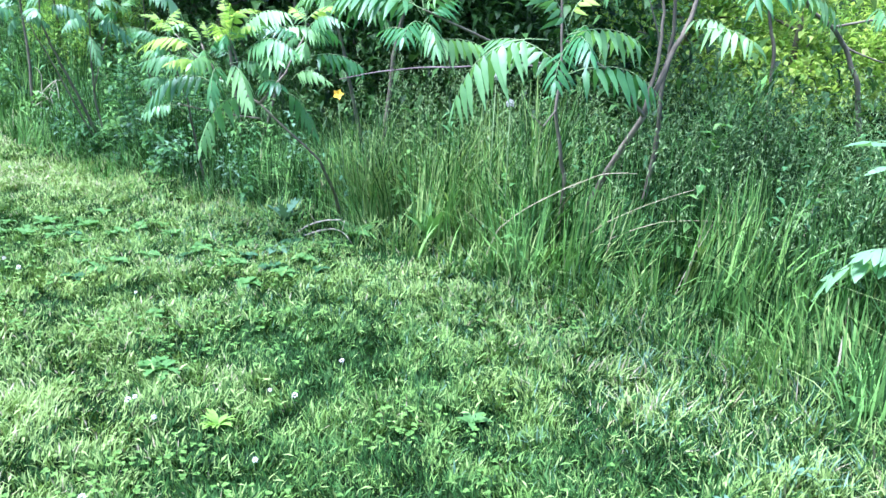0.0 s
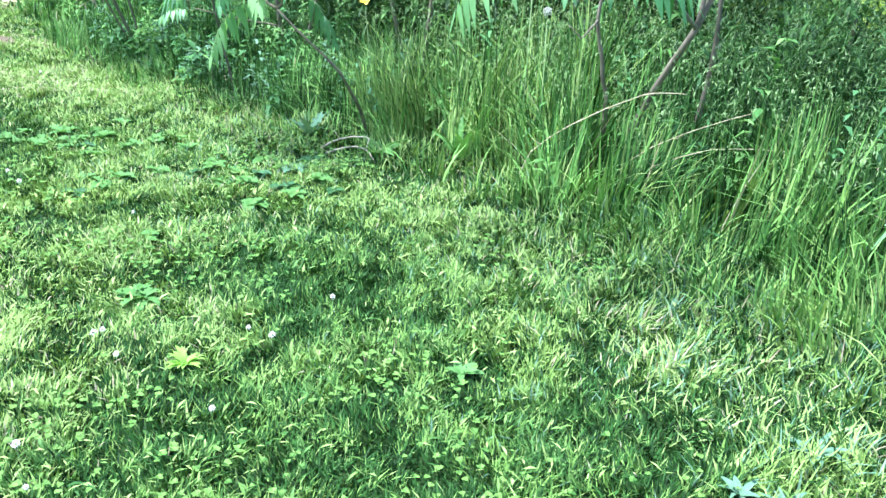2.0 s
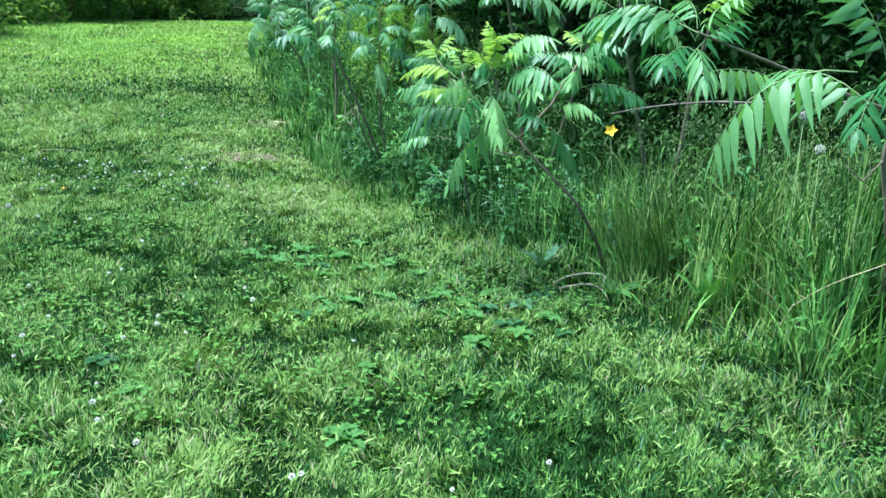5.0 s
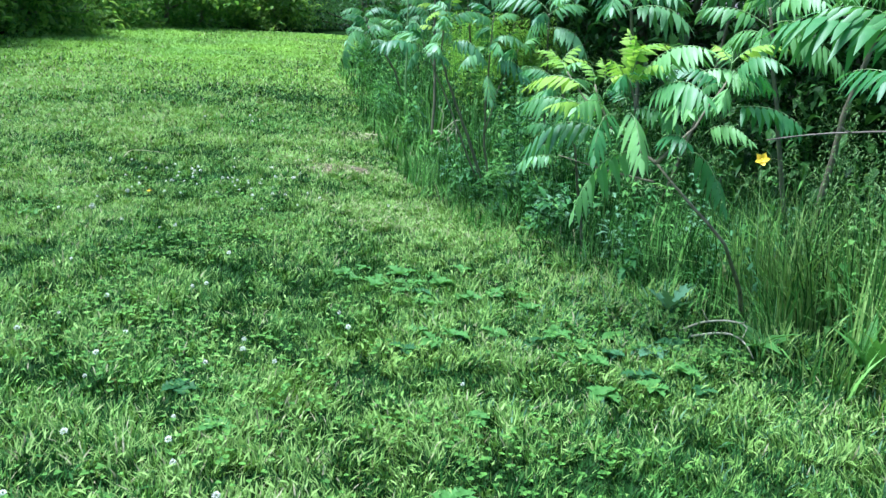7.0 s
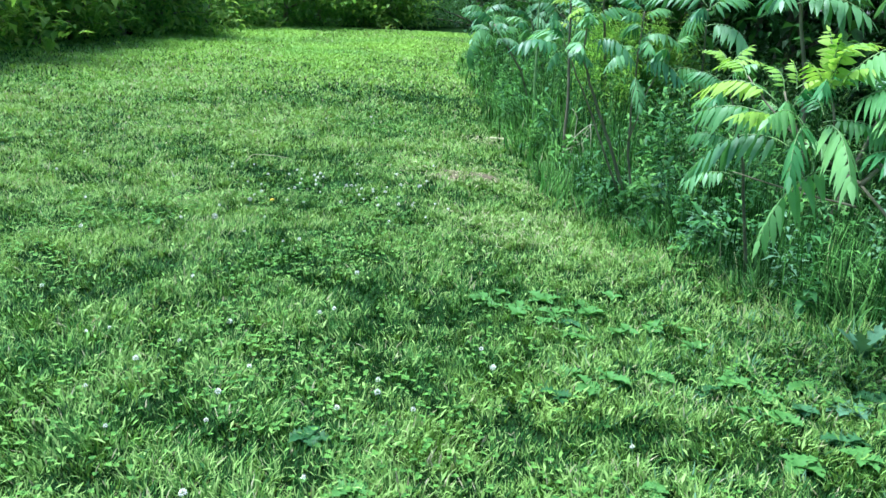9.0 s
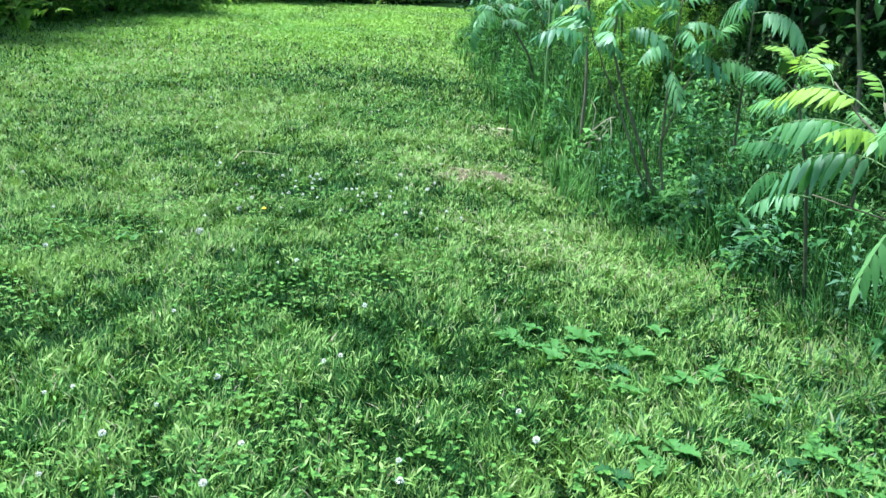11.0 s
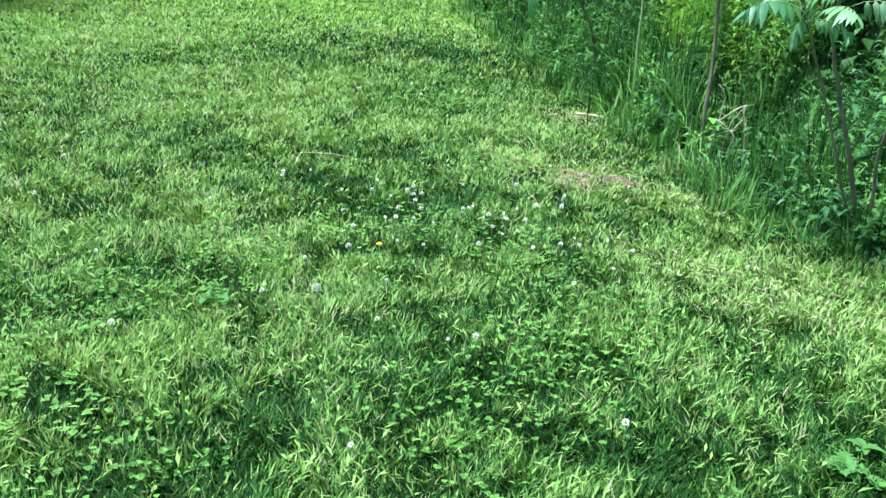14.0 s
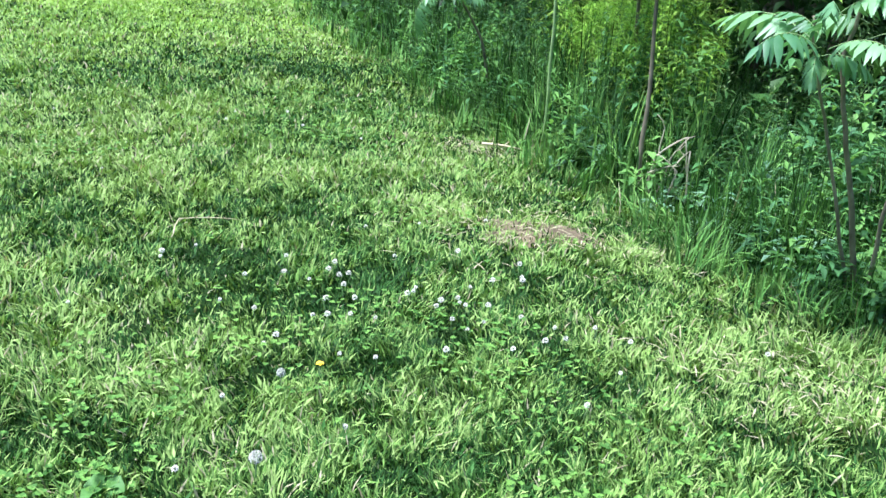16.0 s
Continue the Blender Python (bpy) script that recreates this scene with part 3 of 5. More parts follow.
def weed_bank():
    """Low dense broad-leaved weeds at the shady foot of the shrubs."""
    x, y = scatter(9000, (-3.8, 0.6, 3.4, 7.8))
    e, _ = line_distance(x, y, EDGE)
    fade = np.clip((x + 3.8) / 1.2, 0, 1) * np.clip((0.5 - x) / 1.4, 0, 1)
    k = (e > np.where(x < -1.6, 0.06, 0.22)) & (e < 1.1) & (RNG.random(len(x)) < np.where(x > -1.5, 0.10, 0.34) * fade * (0.4 + value_noise(x, y, 0.3, 71)))
    x, y, e = x[k], y[k], e[k]
    n, m = len(x), 30
    H = RNG.uniform(0.14, 0.38, n) * np.clip(0.6 + e, 0.6, 1.2)
    t = RNG.uniform(0.1, 1.0, (n, m))
    a = RNG.uniform(0, 2 * np.pi, (n, m))
    r = RNG.uniform(0.0, 0.05, (n, m))
    B = np.stack([x[:, None] + np.cos(a) * r, y[:, None] + np.sin(a) * r, ground_z(x, y)[:, None] + H[:, None] * t], 2).reshape(-1, 3)
    q = len(B)
    size = (RNG.uniform(0.03, 0.07, (n, m)) * RNG.uniform(0.7, 1.3, (n, 1))).ravel()
    width = size * np.repeat(RNG.uniform(0.3, 0.6, n), m)
    V = leaflets(B, a.ravel(), RNG.uniform(-0.3, 0.7, q), size, width, 0.2, 0.25)
    stems, f = blades(np.stack([x, y, ground_z(x, y)], 1), H, np.full(n, 0.004), RNG.uniform(0, 6.28, n), RNG.uniform(0, 0.1, n), np.zeros(n), 2)
    tagged(new("weed_bank", stamp("weed_bank", [(V, LEAF_FACES, np.repeat(np.where(RNG.random(n) < 0.3, 1, np.where(RNG.random(n) < 0.3, 2, 0)), m)), (stems, f, 0)], [WEED, WEED_LIGHT, PALE_WEED])), "dense blue-green weeds at the foot of the shrubs", "weeds", kind="stuff")


weed_bank()


def feathery_herbs():
    """A stand of tall herbs with fine yellow-green leaves beside the bare stems."""
    x, y = scatter(2200, (-4.4, -2.95, 6.5, 8.8))
    e, _ = line_distance(x, y, EDGE)
    k = (e > 0.55) & (e < 1.7) & (RNG.random(len(x)) < 0.4 * (0.4 + value_noise(x, y, 0.5, 75)))
    x, y = x[k], y[k]
    n, m = len(x), 76
    H = RNG.uniform(0.65, 1.15, n)
    az, lean = RNG.uniform(0, 2 * np.pi, n), RNG.uniform(0.02, 0.22, n)
    P = np.stack([x, y, ground_z(x, y)], 1)
    V, f = blades(P, H, np.full(n, 0.006), az, lean, lean * 0.3, 3)
    t = RNG.uniform(0.0, 1.0, (n, m)) ** 0.6 * 0.72 + 0.28
    off = H[:, None] * lean[:, None] * t
    B = np.stack([x[:, None] + np.cos(az)[:, None] * off, y[:, None] + np.sin(az)[:, None] * off, P[:, 2:3] + H[:, None] * t * 0.97], 2).reshape(-1, 3)
    q = len(B)
    L = (RNG.uniform(0.05, 0.12, (n, m)) * (1.2 - 0.6 * t)).ravel()
    W = leaflets(B, RNG.uniform(0, 2 * np.pi, q), RNG.uniform(-0.2, 0.8, q), L, L * RNG.uniform(0.10, 0.2, q), 0.2, 0.3)
    tagged(new("feathery_herbs", stamp("feathery_herbs", [(V, f, 0), (W, LEAF_FACES, np.repeat(np.where(RNG.random(n) < np.clip((x + 4.2) / 0.5, 0.15, 0.85), 1, 0), m))], [WEED, HERB])), "tall yellow-green feathery herbs beside bare stems", "herbs", kind="stuff")


feathery_herbs()


# ---- thicket and woods ----
def thicket():
    """Dense shady brush behind the border, from the ground to above head height."""
    n0 = 560000
    x, y = scatter(n0, (-15, 7.5, 1.0, 27.0))
    e, along = line_distance(x, y, EDGE)
    h = RNG.random(n0) ** 1.3 * 3.4
    q = value_noise(x + h * 0.7, y + h * 0.4, 0.7, 51) * 0.6 + value_noise(x, y + h, 0.3, 52) * 0.4
    k = (e > 1.2) & (e < 4.6) & (q > 0.44) & (h < np.where((x > 0.34 * y) & (y < 8.0), 0.70 + 0.3 * value_noise(x, y, 0.5, 53), 0.4 + (e - 1.0) * 1.8))
    # the brush closes up behind the tall shrub
    x2, y2 = scatter(30000, (-1.0, 1.15, 4.6, 7.4))
    h2 = 0.25 + 1.6 * RNG.random(len(x2))
    k2 = (line_distance(x2, y2, EDGE)[0] > 1.25) & (value_noise(x2 + h2 * 0.6, y2, 0.4, 54) > 0.38)
    x, y, h = np.concatenate([x[k], x2[k2]]), np.concatenate([y[k], y2[k2]]), np.concatenate([h[k], h2[k2]])
    n = len(x)
    P = np.stack([x, y, h + 0.03], 1)
    s = RNG.uniform(0.05, 0.12, n)
    V = leaflets(P, RNG.uniform(0, 2 * np.pi, n), RNG.uniform(-0.9, 0.5, n), s, s * RNG.uniform(0.35, 0.6, n), 0.2, 0.25)
    me = stamp("thicket", [(V, LEAF_FACES, 0)], [THICKET_SHADE])
    tagged(new("thicket", me), "leafy brush filling the edge of the wood, darkened for shade", "brush", kind="stuff")
    print("thicket", n)


thicket()


def low_brush():
    """Narrow-leaved brush close behind the first tall grass, its shade put into dark colours."""
    x, y = scatter(220000, (-1.6, 4.2, 1.0, 7.0))
    e, _ = line_distance(x, y, EDGE)
    q = value_noise(x, y, 0.28, 55)
    top = (0.26 + 0.44 * np.clip((e - 0.62) / 0.9, 0, 1)) * (0.55 + 0.9 * q)
    h = RNG.random(len(x)) * 0.95
    k = (e > 0.62) & (e < 1.9) & (h < top) & (q > 0.25) & (RNG.random(len(x)) < np.clip((x + 0.4) / 0.9, 0.12, 1))
    x, y, h = x[k], y[k], h[k]
    n = len(x)
    L = RNG.uniform(0.06, 0.17, n)
    V = leaflets(np.stack([x, y, h + 0.02], 1), RNG.uniform(0, 2 * np.pi, n), RNG.uniform(0.1, 1.35, n), L, L * RNG.uniform(0.05, 0.16, n), 0.2, 0.3)
    tagged(new("low_brush", stamp("low_brush", [(V, LEAF_FACES, np.where(RNG.random(n) < 0.3, 1, 0))], [THICKET_SHADE, TALL])), "narrow-leaved brush among the tall grass, darkened for shade", "brush", kind="stuff")
    print("low brush", n)


low_brush()


def tree(at, height, spread, low, n_leaf, leaf_mat, label, size=(0.10, 0.2), seed=0, name="tree", thick=1.0):
    """A tapered trunk with limbs and a crown of loose leaf clumps."""
    rnd = random.Random(seed)
    rg = np.random.default_rng(seed + 100)
    root = thing(name, (at[0], at[1], gz(*at[:2]) - 0.03), label, "tree")
    bm = bmesh.new()
    r = 0.016 * height * thick
    top = Vector((rnd.uniform(-0.1, 0.1) * height, rnd.uniform(-0.1, 0.1) * height, height * 0.8))
    line = bend_line((0, 0, 0), top, 7, 0, 0.04 * height, rnd)
    tube(bm, line, [r * (1 - 0.8 * i / 7) * (1.35 if i == 0 else 1) for i in range(8)], 8)
    part("trunk", bm, BARK, root)
    tips = []
    for i in range(16):
        t = rnd.uniform(low, 0.95)
        p = line[min(7, int(t * 7))]
        a = i * 2.4 + rnd.uniform(-0.4, 0.4)
        reach = spread * rnd.uniform(0.55, 1.0) * (1.1 - 0.5 * t)
        q = p + Vector((math.cos(a) * reach, math.sin(a) * reach, reach * rnd.uniform(0.0, 0.6)))
        bm = bmesh.new()
        tube(bm, bend_line(p, q, 4, 0.05 * reach, 0.08 * reach, rnd), [r * 0.4, r * 0.3, r * 0.22, r * 0.14, r * 0.05], 5)
        part("limb", bm, BARK, root)
        tips += [q, p.lerp(q, 0.65), p.lerp(q, 0.35)]
    # skirt clumps down to the lowest foliage
    for i in range(14):
        a = i * 2.4
        tips.append(Vector((math.cos(a) * spread * rnd.uniform(0.3, 0.95), math.sin(a) * spread * rnd.uniform(0.3, 0.95), height * rnd.uniform(low * 0.6, 0.5))))
    c = np.array([tuple(p) for p in tips])
    k = rg.integers(0, len(c), n_leaf)
    P = c[k] + rg.normal(0, 1, (n_leaf, 3)) * np.array([0.17, 0.17, 0.13]) * spread * rg.uniform(0.5, 1.2, (len(c), 1))[k]
    P[:, 2] = np.maximum(P[:, 2], 0.06 + 0.1 * rg.random(n_leaf))
    s = rg.uniform(*size, n_leaf)
    V = leaflets(P, rg.uniform(0, 2 * np.pi, n_leaf), rg.uniform(-0.9, 0.4, n_leaf), s, s * rg.uniform(0.4, 0.65, n_leaf), 0.2, 0.2)
    part("crown", stamp("crown", [(V, LEAF_FACES, 0)], [leaf_mat]), None, root)
    return root


def woods():
    rnd = random.Random(3)
    i = 0
    # the hedge row across the lawn and along its far end, plus unseen trees added behind
    for a, b in zip(HEDGE[:-1], HEDGE[1:]):
        ln = math.hypot(*(b - a))
        nx, ny = -(b - a)[1] / ln, (b - a)[0] / ln
        m = max(1, round(ln / 1.7))
        for k in range(m):
            t = (k + 0.5) / m
            for row in range(2):
                off = 0.5 + row * 2.3 + rnd.uniform(-0.25, 0.25)
                p = a + (b - a) * t
                at = (p[0] + nx * off + rnd.uniform(-0.3, 0.3), p[1] + ny * off + rnd.uniform(-0.3, 0.3))
                # corner trees always take the lighter leaf, sunlight given by colour
                tree(at, rnd.uniform(2.8, 4.2) + row * 1.8, rnd.uniform(1.25, 1.6), 0.1, (1700 if row == 0 else 900) if at[1] > -1 else 500, LIT_TREE_LEAF if rnd.random() < 0.55 or math.hypot(at[0] + 15.6, at[1] - 14.2) < 1.6 else TREE_LEAF,
                     "dense dark green hedge tree round the lawn, unseen ones added", (0.13, 0.25), i)
                i += 1
    # the wood behind the tall border
    for x, y, hgt in ((-1.0, 8.0, 5.6), (-2.6, 9.6, 6.5), (-4.4, 11.4, 6.0), (-6.6, 14.2, 6.5), (-8.6, 17.5, 6.0), (-10.6, 21.2, 6.5), (-13.6, 25.6, 6.0),
                      (7.8, 3.8, 5.0), (-3.6, 13.6, 7.0), (-16.2, 26.0, 6.5), (-12.6, 23.4, 5.0)):
        tree((x, y), hgt, hgt * 0.38, 0.12, 4200, THICKET_SHADE, "leafy tree of the wood behind the border, darkened for shade", (0.09, 0.19), 200 + i)
        i += 1
    # taller trees added close behind; their unseen crowns meet and dim the wood's floor
    for a, b in zip(EDGE[4:-2], EDGE[5:-1]):
        ln = math.hypot(*(b - a))
        for k in range(max(1, round(ln / 1.5))):
            p = a + (b - a) * (k + 0.5) / max(1, round(ln / 1.5))
            for off in (2.7, 4.5):
                at = (p[0] + (b - a)[1] / ln * off + rnd.uniform(-0.3, 0.3), p[1] - (b - a)[0] / ln * off + rnd.uniform(-0.3, 0.3))
                if at[0] < 0.0 or (at[0] < 1.1 and at[1] < 5.6):
                    tree(at, rnd.uniform(5.6, 6.8), rnd.uniform(1.8, 2.2), 0.5, 2200, THICKET_SHADE, "tall slim tree added to shade the wood behind the border", (0.16, 0.29), 400 + i, thick=0.45)
                    i += 1
    tree((3.3, 6.4), 4.6, 1.5, 0.5, 1500, TREE_LEAF, "slim dark-limbed tree at the edge of a sunny clearing", (0.1, 0.18), 290, thick=0.6)
    for x, y in ((3.5, 9.0), (4.8, 8.8), (2.5, 9.6), (6.0, 8.2), (4.2, 10.6)):
        tree((x, y), 2.9, 1.25, 0.08, 7000, SUNLIT_LEAF, "yellow-green tree beyond the shady brush, sunlight put into its colour", (0.05, 0.11), 300 + i)
        i += 1


def far_wood():
    """Leaf mass behind the hedge rows and the wood's edge, so that no gap opens to the horizon."""
    n0 = 100000
    x, y = scatter(n0, (-26, 12, -6, 36))
    e, _ = line_distance(x, y, EDGE)
    h, _ = line_distance(x, y, HEDGE)
    k = ((e > 4.2) & (e < 8.0)) | ((h < -2.2) & (h > -6.0)) | ((y > 24.5) & (y < 30))
    k &= ~(((x > 0.8) & (y > 3) & (y < 12.5)))
    x, y = x[k], y[k]
    n = len(x)
    P = np.stack([x, y, 0.05 + 3.6 * RNG.random(n) ** 1.2], 1)
    s = RNG.uniform(0.11, 0.24, n)
    V = leaflets(P, RNG.uniform(0, 2 * np.pi, n), RNG.uniform(-0.9, 0.5, n), s, s * RNG.uniform(0.4, 0.65, n), 0.2, 0.25)
    tagged(new("far_wood", stamp("far_wood", [(V, LEAF_FACES, 0)], [THICKET_SHADE])), "dim mass of leaves in the depth of the wood", "wood", kind="stuff")
    print("far wood", n)


far_wood()


def hedge_brush():
    """Leaves down to the grass along the foot of the far hedge."""
    x, y = scatter(900000, (-20, -6, -2, 25))
    h, _ = line_distance(x, y, HEDGE)
    q = value_noise(x, y, 0.6, 61) * 0.35
    z = RNG.random(len(x)) ** 1.2 * 1.9
    k = (h < 0.1 + q) & (h > -1.3) & (RNG.random(len(x)) < 0.42) & (value_noise(x + z, y - z * 0.6, 0.35, 62) > 0.33)
    x, y, z = x[k], y[k], z[k]
    n = len(x)
    s = RNG.uniform(0.06, 0.15, n)
    V = leaflets(np.stack([x, y, 0.04 + z], 1), RNG.uniform(0, 2 * np.pi, n), RNG.uniform(-0.9, 0.4, n), s, s * RNG.uniform(0.4, 0.65, n), 0.2, 0.25)
    tagged(new("hedge_brush", stamp("hedge_brush", [(V, LEAF_FACES, np.where(RNG.random(n) < 0.8, 0, 1))], [TREE_LEAF, LIT_TREE_LEAF])), "dark leafy foot of the far hedge", "hedge", kind="stuff")
    print("hedge", n)


# lighter hedge leaf, with the sunlight on it put into the colour
LIT_TREE_LEAF = leafy("lit_tree_leaf", (0.10, 0.24, 0.035), (0.28, 0.45, 0.085), 0.5, 0.55)
hedge_brush()
woods()


# ---- sumac ----
LEAFLET_FACES = [(0, 2, 1), (0, 3, 2), (1, 2, 5, 4), (2, 3, 6, 5), (4, 5, 7), (5, 6, 7)]


def sumac_leaf_mesh(mat, length, pairs, droop, hang, width, seed, broad=(0.35, 0.44), start=0.2):
    """A feather-shaped compound leaf along +x: an arching midrib with paired leaflets that curve downwards."""
    rg = np.random.default_rng(seed)
    def rib(t):
        return np.array([length * (t - 0.12 * droop * t ** 3), 0.0, length * (0.5 * t - droop * t * t * 0.75)])
    V = []
    def leaflet(p, ax, side, down, L, w):
        x = ax / np.linalg.norm(ax)
        n = np.cross(x, side)
        n = n / np.linalg.norm(n)
        n = n if n[2] > 0 else -n
        y = np.cross(n, x)
        fall = np.array([0, 0, down * L])
        c1, c2 = p + x * L * 0.24 - fall * 0.05, p + x * L * 0.62 - fall * 0.40
        tip = p + x * L * 0.93 - fall
        V.append([p, c1 - y * w * 0.5 - n * w * 0.10, c1, c1 + y * w * 0.46 - n * w * 0.10, c2 - y * w * 0.36 - n * w * 0.08, c2, c2 + y * w * 0.38 - n * w * 0.08, tip])
    for i in range(pairs):
        t = start + (0.96 - start) * i / (pairs - 1)
        p = rib(t)
        tan = rib(min(1, t + 0.02)) - rib(t - 0.02)
        tan /= np.linalg.norm(tan)
        L = width * (0.72 + 0.45 * math.sin(math.pi * min(1, t * 1.05) ** 1.1)) * rg.uniform(0.88, 1.1)
        for s in (-1, 1):
            side = np.array([0, s, 0.0])
            fwd = 0.18 + 0.42 * t
            ax = side * (0.85 - 0.25 * t) + tan * fwd + np.array([0, 0, -hang * 0.65]) + rg.normal(0, 0.16, 3)
            leaflet(p, ax, tan * -s, hang * rg.uniform(0.55, 0.95), L, L * rg.uniform(*broad))
    p = rib(1.0)
    leaflet(p, rib(1.0) - rib(0.94), np.array([0, 1.0, 0]), 0.25, width * 0.85, width * broad[0])
    ribs = []
    for k in range(6):
        a, b = rib(k / 6), rib((k + 1) / 6)
        ra, rb = 0.0032 * (1 - 0.8 * k / 6), 0.0032 * (1 - 0.8 * (k + 1) / 6)
        ribs.append([a + (0, ra, -ra * 0.5), a + (0, -ra, -ra * 0.5), a + (0, 0, ra), b + (0, rb, -rb * 0.5), b + (0, -rb, -rb * 0.5), b + (0, 0, rb)])
    return stamp("leaf", [(np.array(V), LEAFLET_FACES, 0), (np.array(ribs), [(0, 3, 4, 1), (1, 4, 5, 2), (2, 5, 3, 0)], 1)], [mat, STEM_GREEN])


LEAVES = {"open": [sumac_leaf_mesh(SUMAC, 0.36 + 0.03 * i, 8 + i % 2, 0.5 + 0.15 * i, 0.6 + 0.1 * i, 0.11, 60 + i, (0.24, 0.30)) for i in range(4)],
          "mid": [sumac_leaf_mesh(SUMAC, 0.32 + 0.03 * i, 10 + i % 3, 0.6 + 0.12 * i, 0.7 + 0.12 * i, 0.076, 65 + i, (0.31, 0.39)) for i in range(5)],
          "young": [sumac_leaf_mesh(SUMAC_YOUNG, 0.17 + 0.03 * i, 7, 0.5 + 0.3 * i, 0.5, 0.056, 70 + i, (0.3, 0.4)) for i in range(3)],
          "tip": [sumac_leaf_mesh(SUMAC_YOUNG, 0.33 + 0.03 * i, 10, 0.7 + 0.2 * i, 0.7, 0.070, 75 + i, (0.31, 0.39)) for i in range(3)],
          "dark": [sumac_leaf_mesh(SUMAC_DARK, 0.32 + 0.03 * i, 9 + i % 3, 0.7 + 0.12 * i, 0.7 + 0.12 * i, 0.088, 80 + i, (0.31, 0.39)) for i in range(4)],
          "few": [sumac_leaf_mesh(SUMAC_DARK, 0.19 + 0.03 * i, 4, 0.5 + 0.2 * i, 0.35, 0.095, 90 + i, (0.42, 0.52), 0.35) for i in range(3)],
          "blue": [sumac_leaf_mesh(SUMAC_DARK, 0.30 + 0.03 * i, 5, 0.35, 0.15, 0.13, 95 + i, (0.30, 0.36)) for i in range(2)]}


def put_leaf(root, at, az, rise, kind, size, rnd, stems=()):
    ob = new("leaf", rnd.choice(LEAVES[kind]))
    ob.parent = min(stems, key=lambda st: min((p - Vector(at)).length for p in st[1]))[0] if stems else root
    ob.matrix_basis = Matrix.Translation(Vector(at) - root.location) @ pose(0, 0, 0, rnd.uniform(-15, 15), -rise, az) @ Matrix.Diagonal((size, size, size, 1))


def sumac(base, stems, crowns, singles, label, seed, bark=None):
    """stems: (point, ..., thickness); crowns: (place, leaves, young leaves, kind, size); singles: (place, heading, rise, kind, size)."""
    rnd = random.Random(seed)
    root = thing("sumac_shrub", (base[0], base[1], gz(*base) - 0.01), label, "shrub", "sumacs along the border")
    o = root.location
    made = []
    for *pts, r in stems:
        bm = bmesh.new()
        line = []
        for a, b in zip(pts[:-1], pts[1:]):
            seg = bend_line(Vector(a) - o, Vector(b) - o, 4, 0.0, 0.005, rnd)
            line += seg if not line else seg[1:]
        m = len(line) - 1
        tube(bm, line, [r * (1 - 0.55 * i / m) * (1.25 if i == 0 else 1) for i in range(m + 1)], 8)
        made.append((part("stem", bm, bark or BARK, root), [p + o for p in line]))
    for at, n, young, kind, size in crowns:
        for i in range(n):
            t = (i + 0.5) / n
            az = math.degrees(i * 2.39996) + rnd.uniform(-12, 12)
            p = Vector(at) + Vector((0, 0, -0.16 * (1 - t) + rnd.uniform(-0.01, 0.01)))
            put_leaf(root, p, az, -8 + 50 * t + rnd.uniform(-10, 10), kind, size * rnd.uniform(0.85, 1.1) * (1.05 - 0.25 * t), rnd, made)
        for i in range(young):
            put_leaf(root, Vector(at) + Vector((0, 0, 0.03)), i * 137.5 + rnd.uniform(-15, 15), 42 + rnd.uniform(-22, 25), "young", size * rnd.uniform(0.85, 1.3), rnd, made)
    for at, az, rise, kind, size in singles:
        put_leaf(root, at, az, rise, kind, size, rnd, made)
    return root


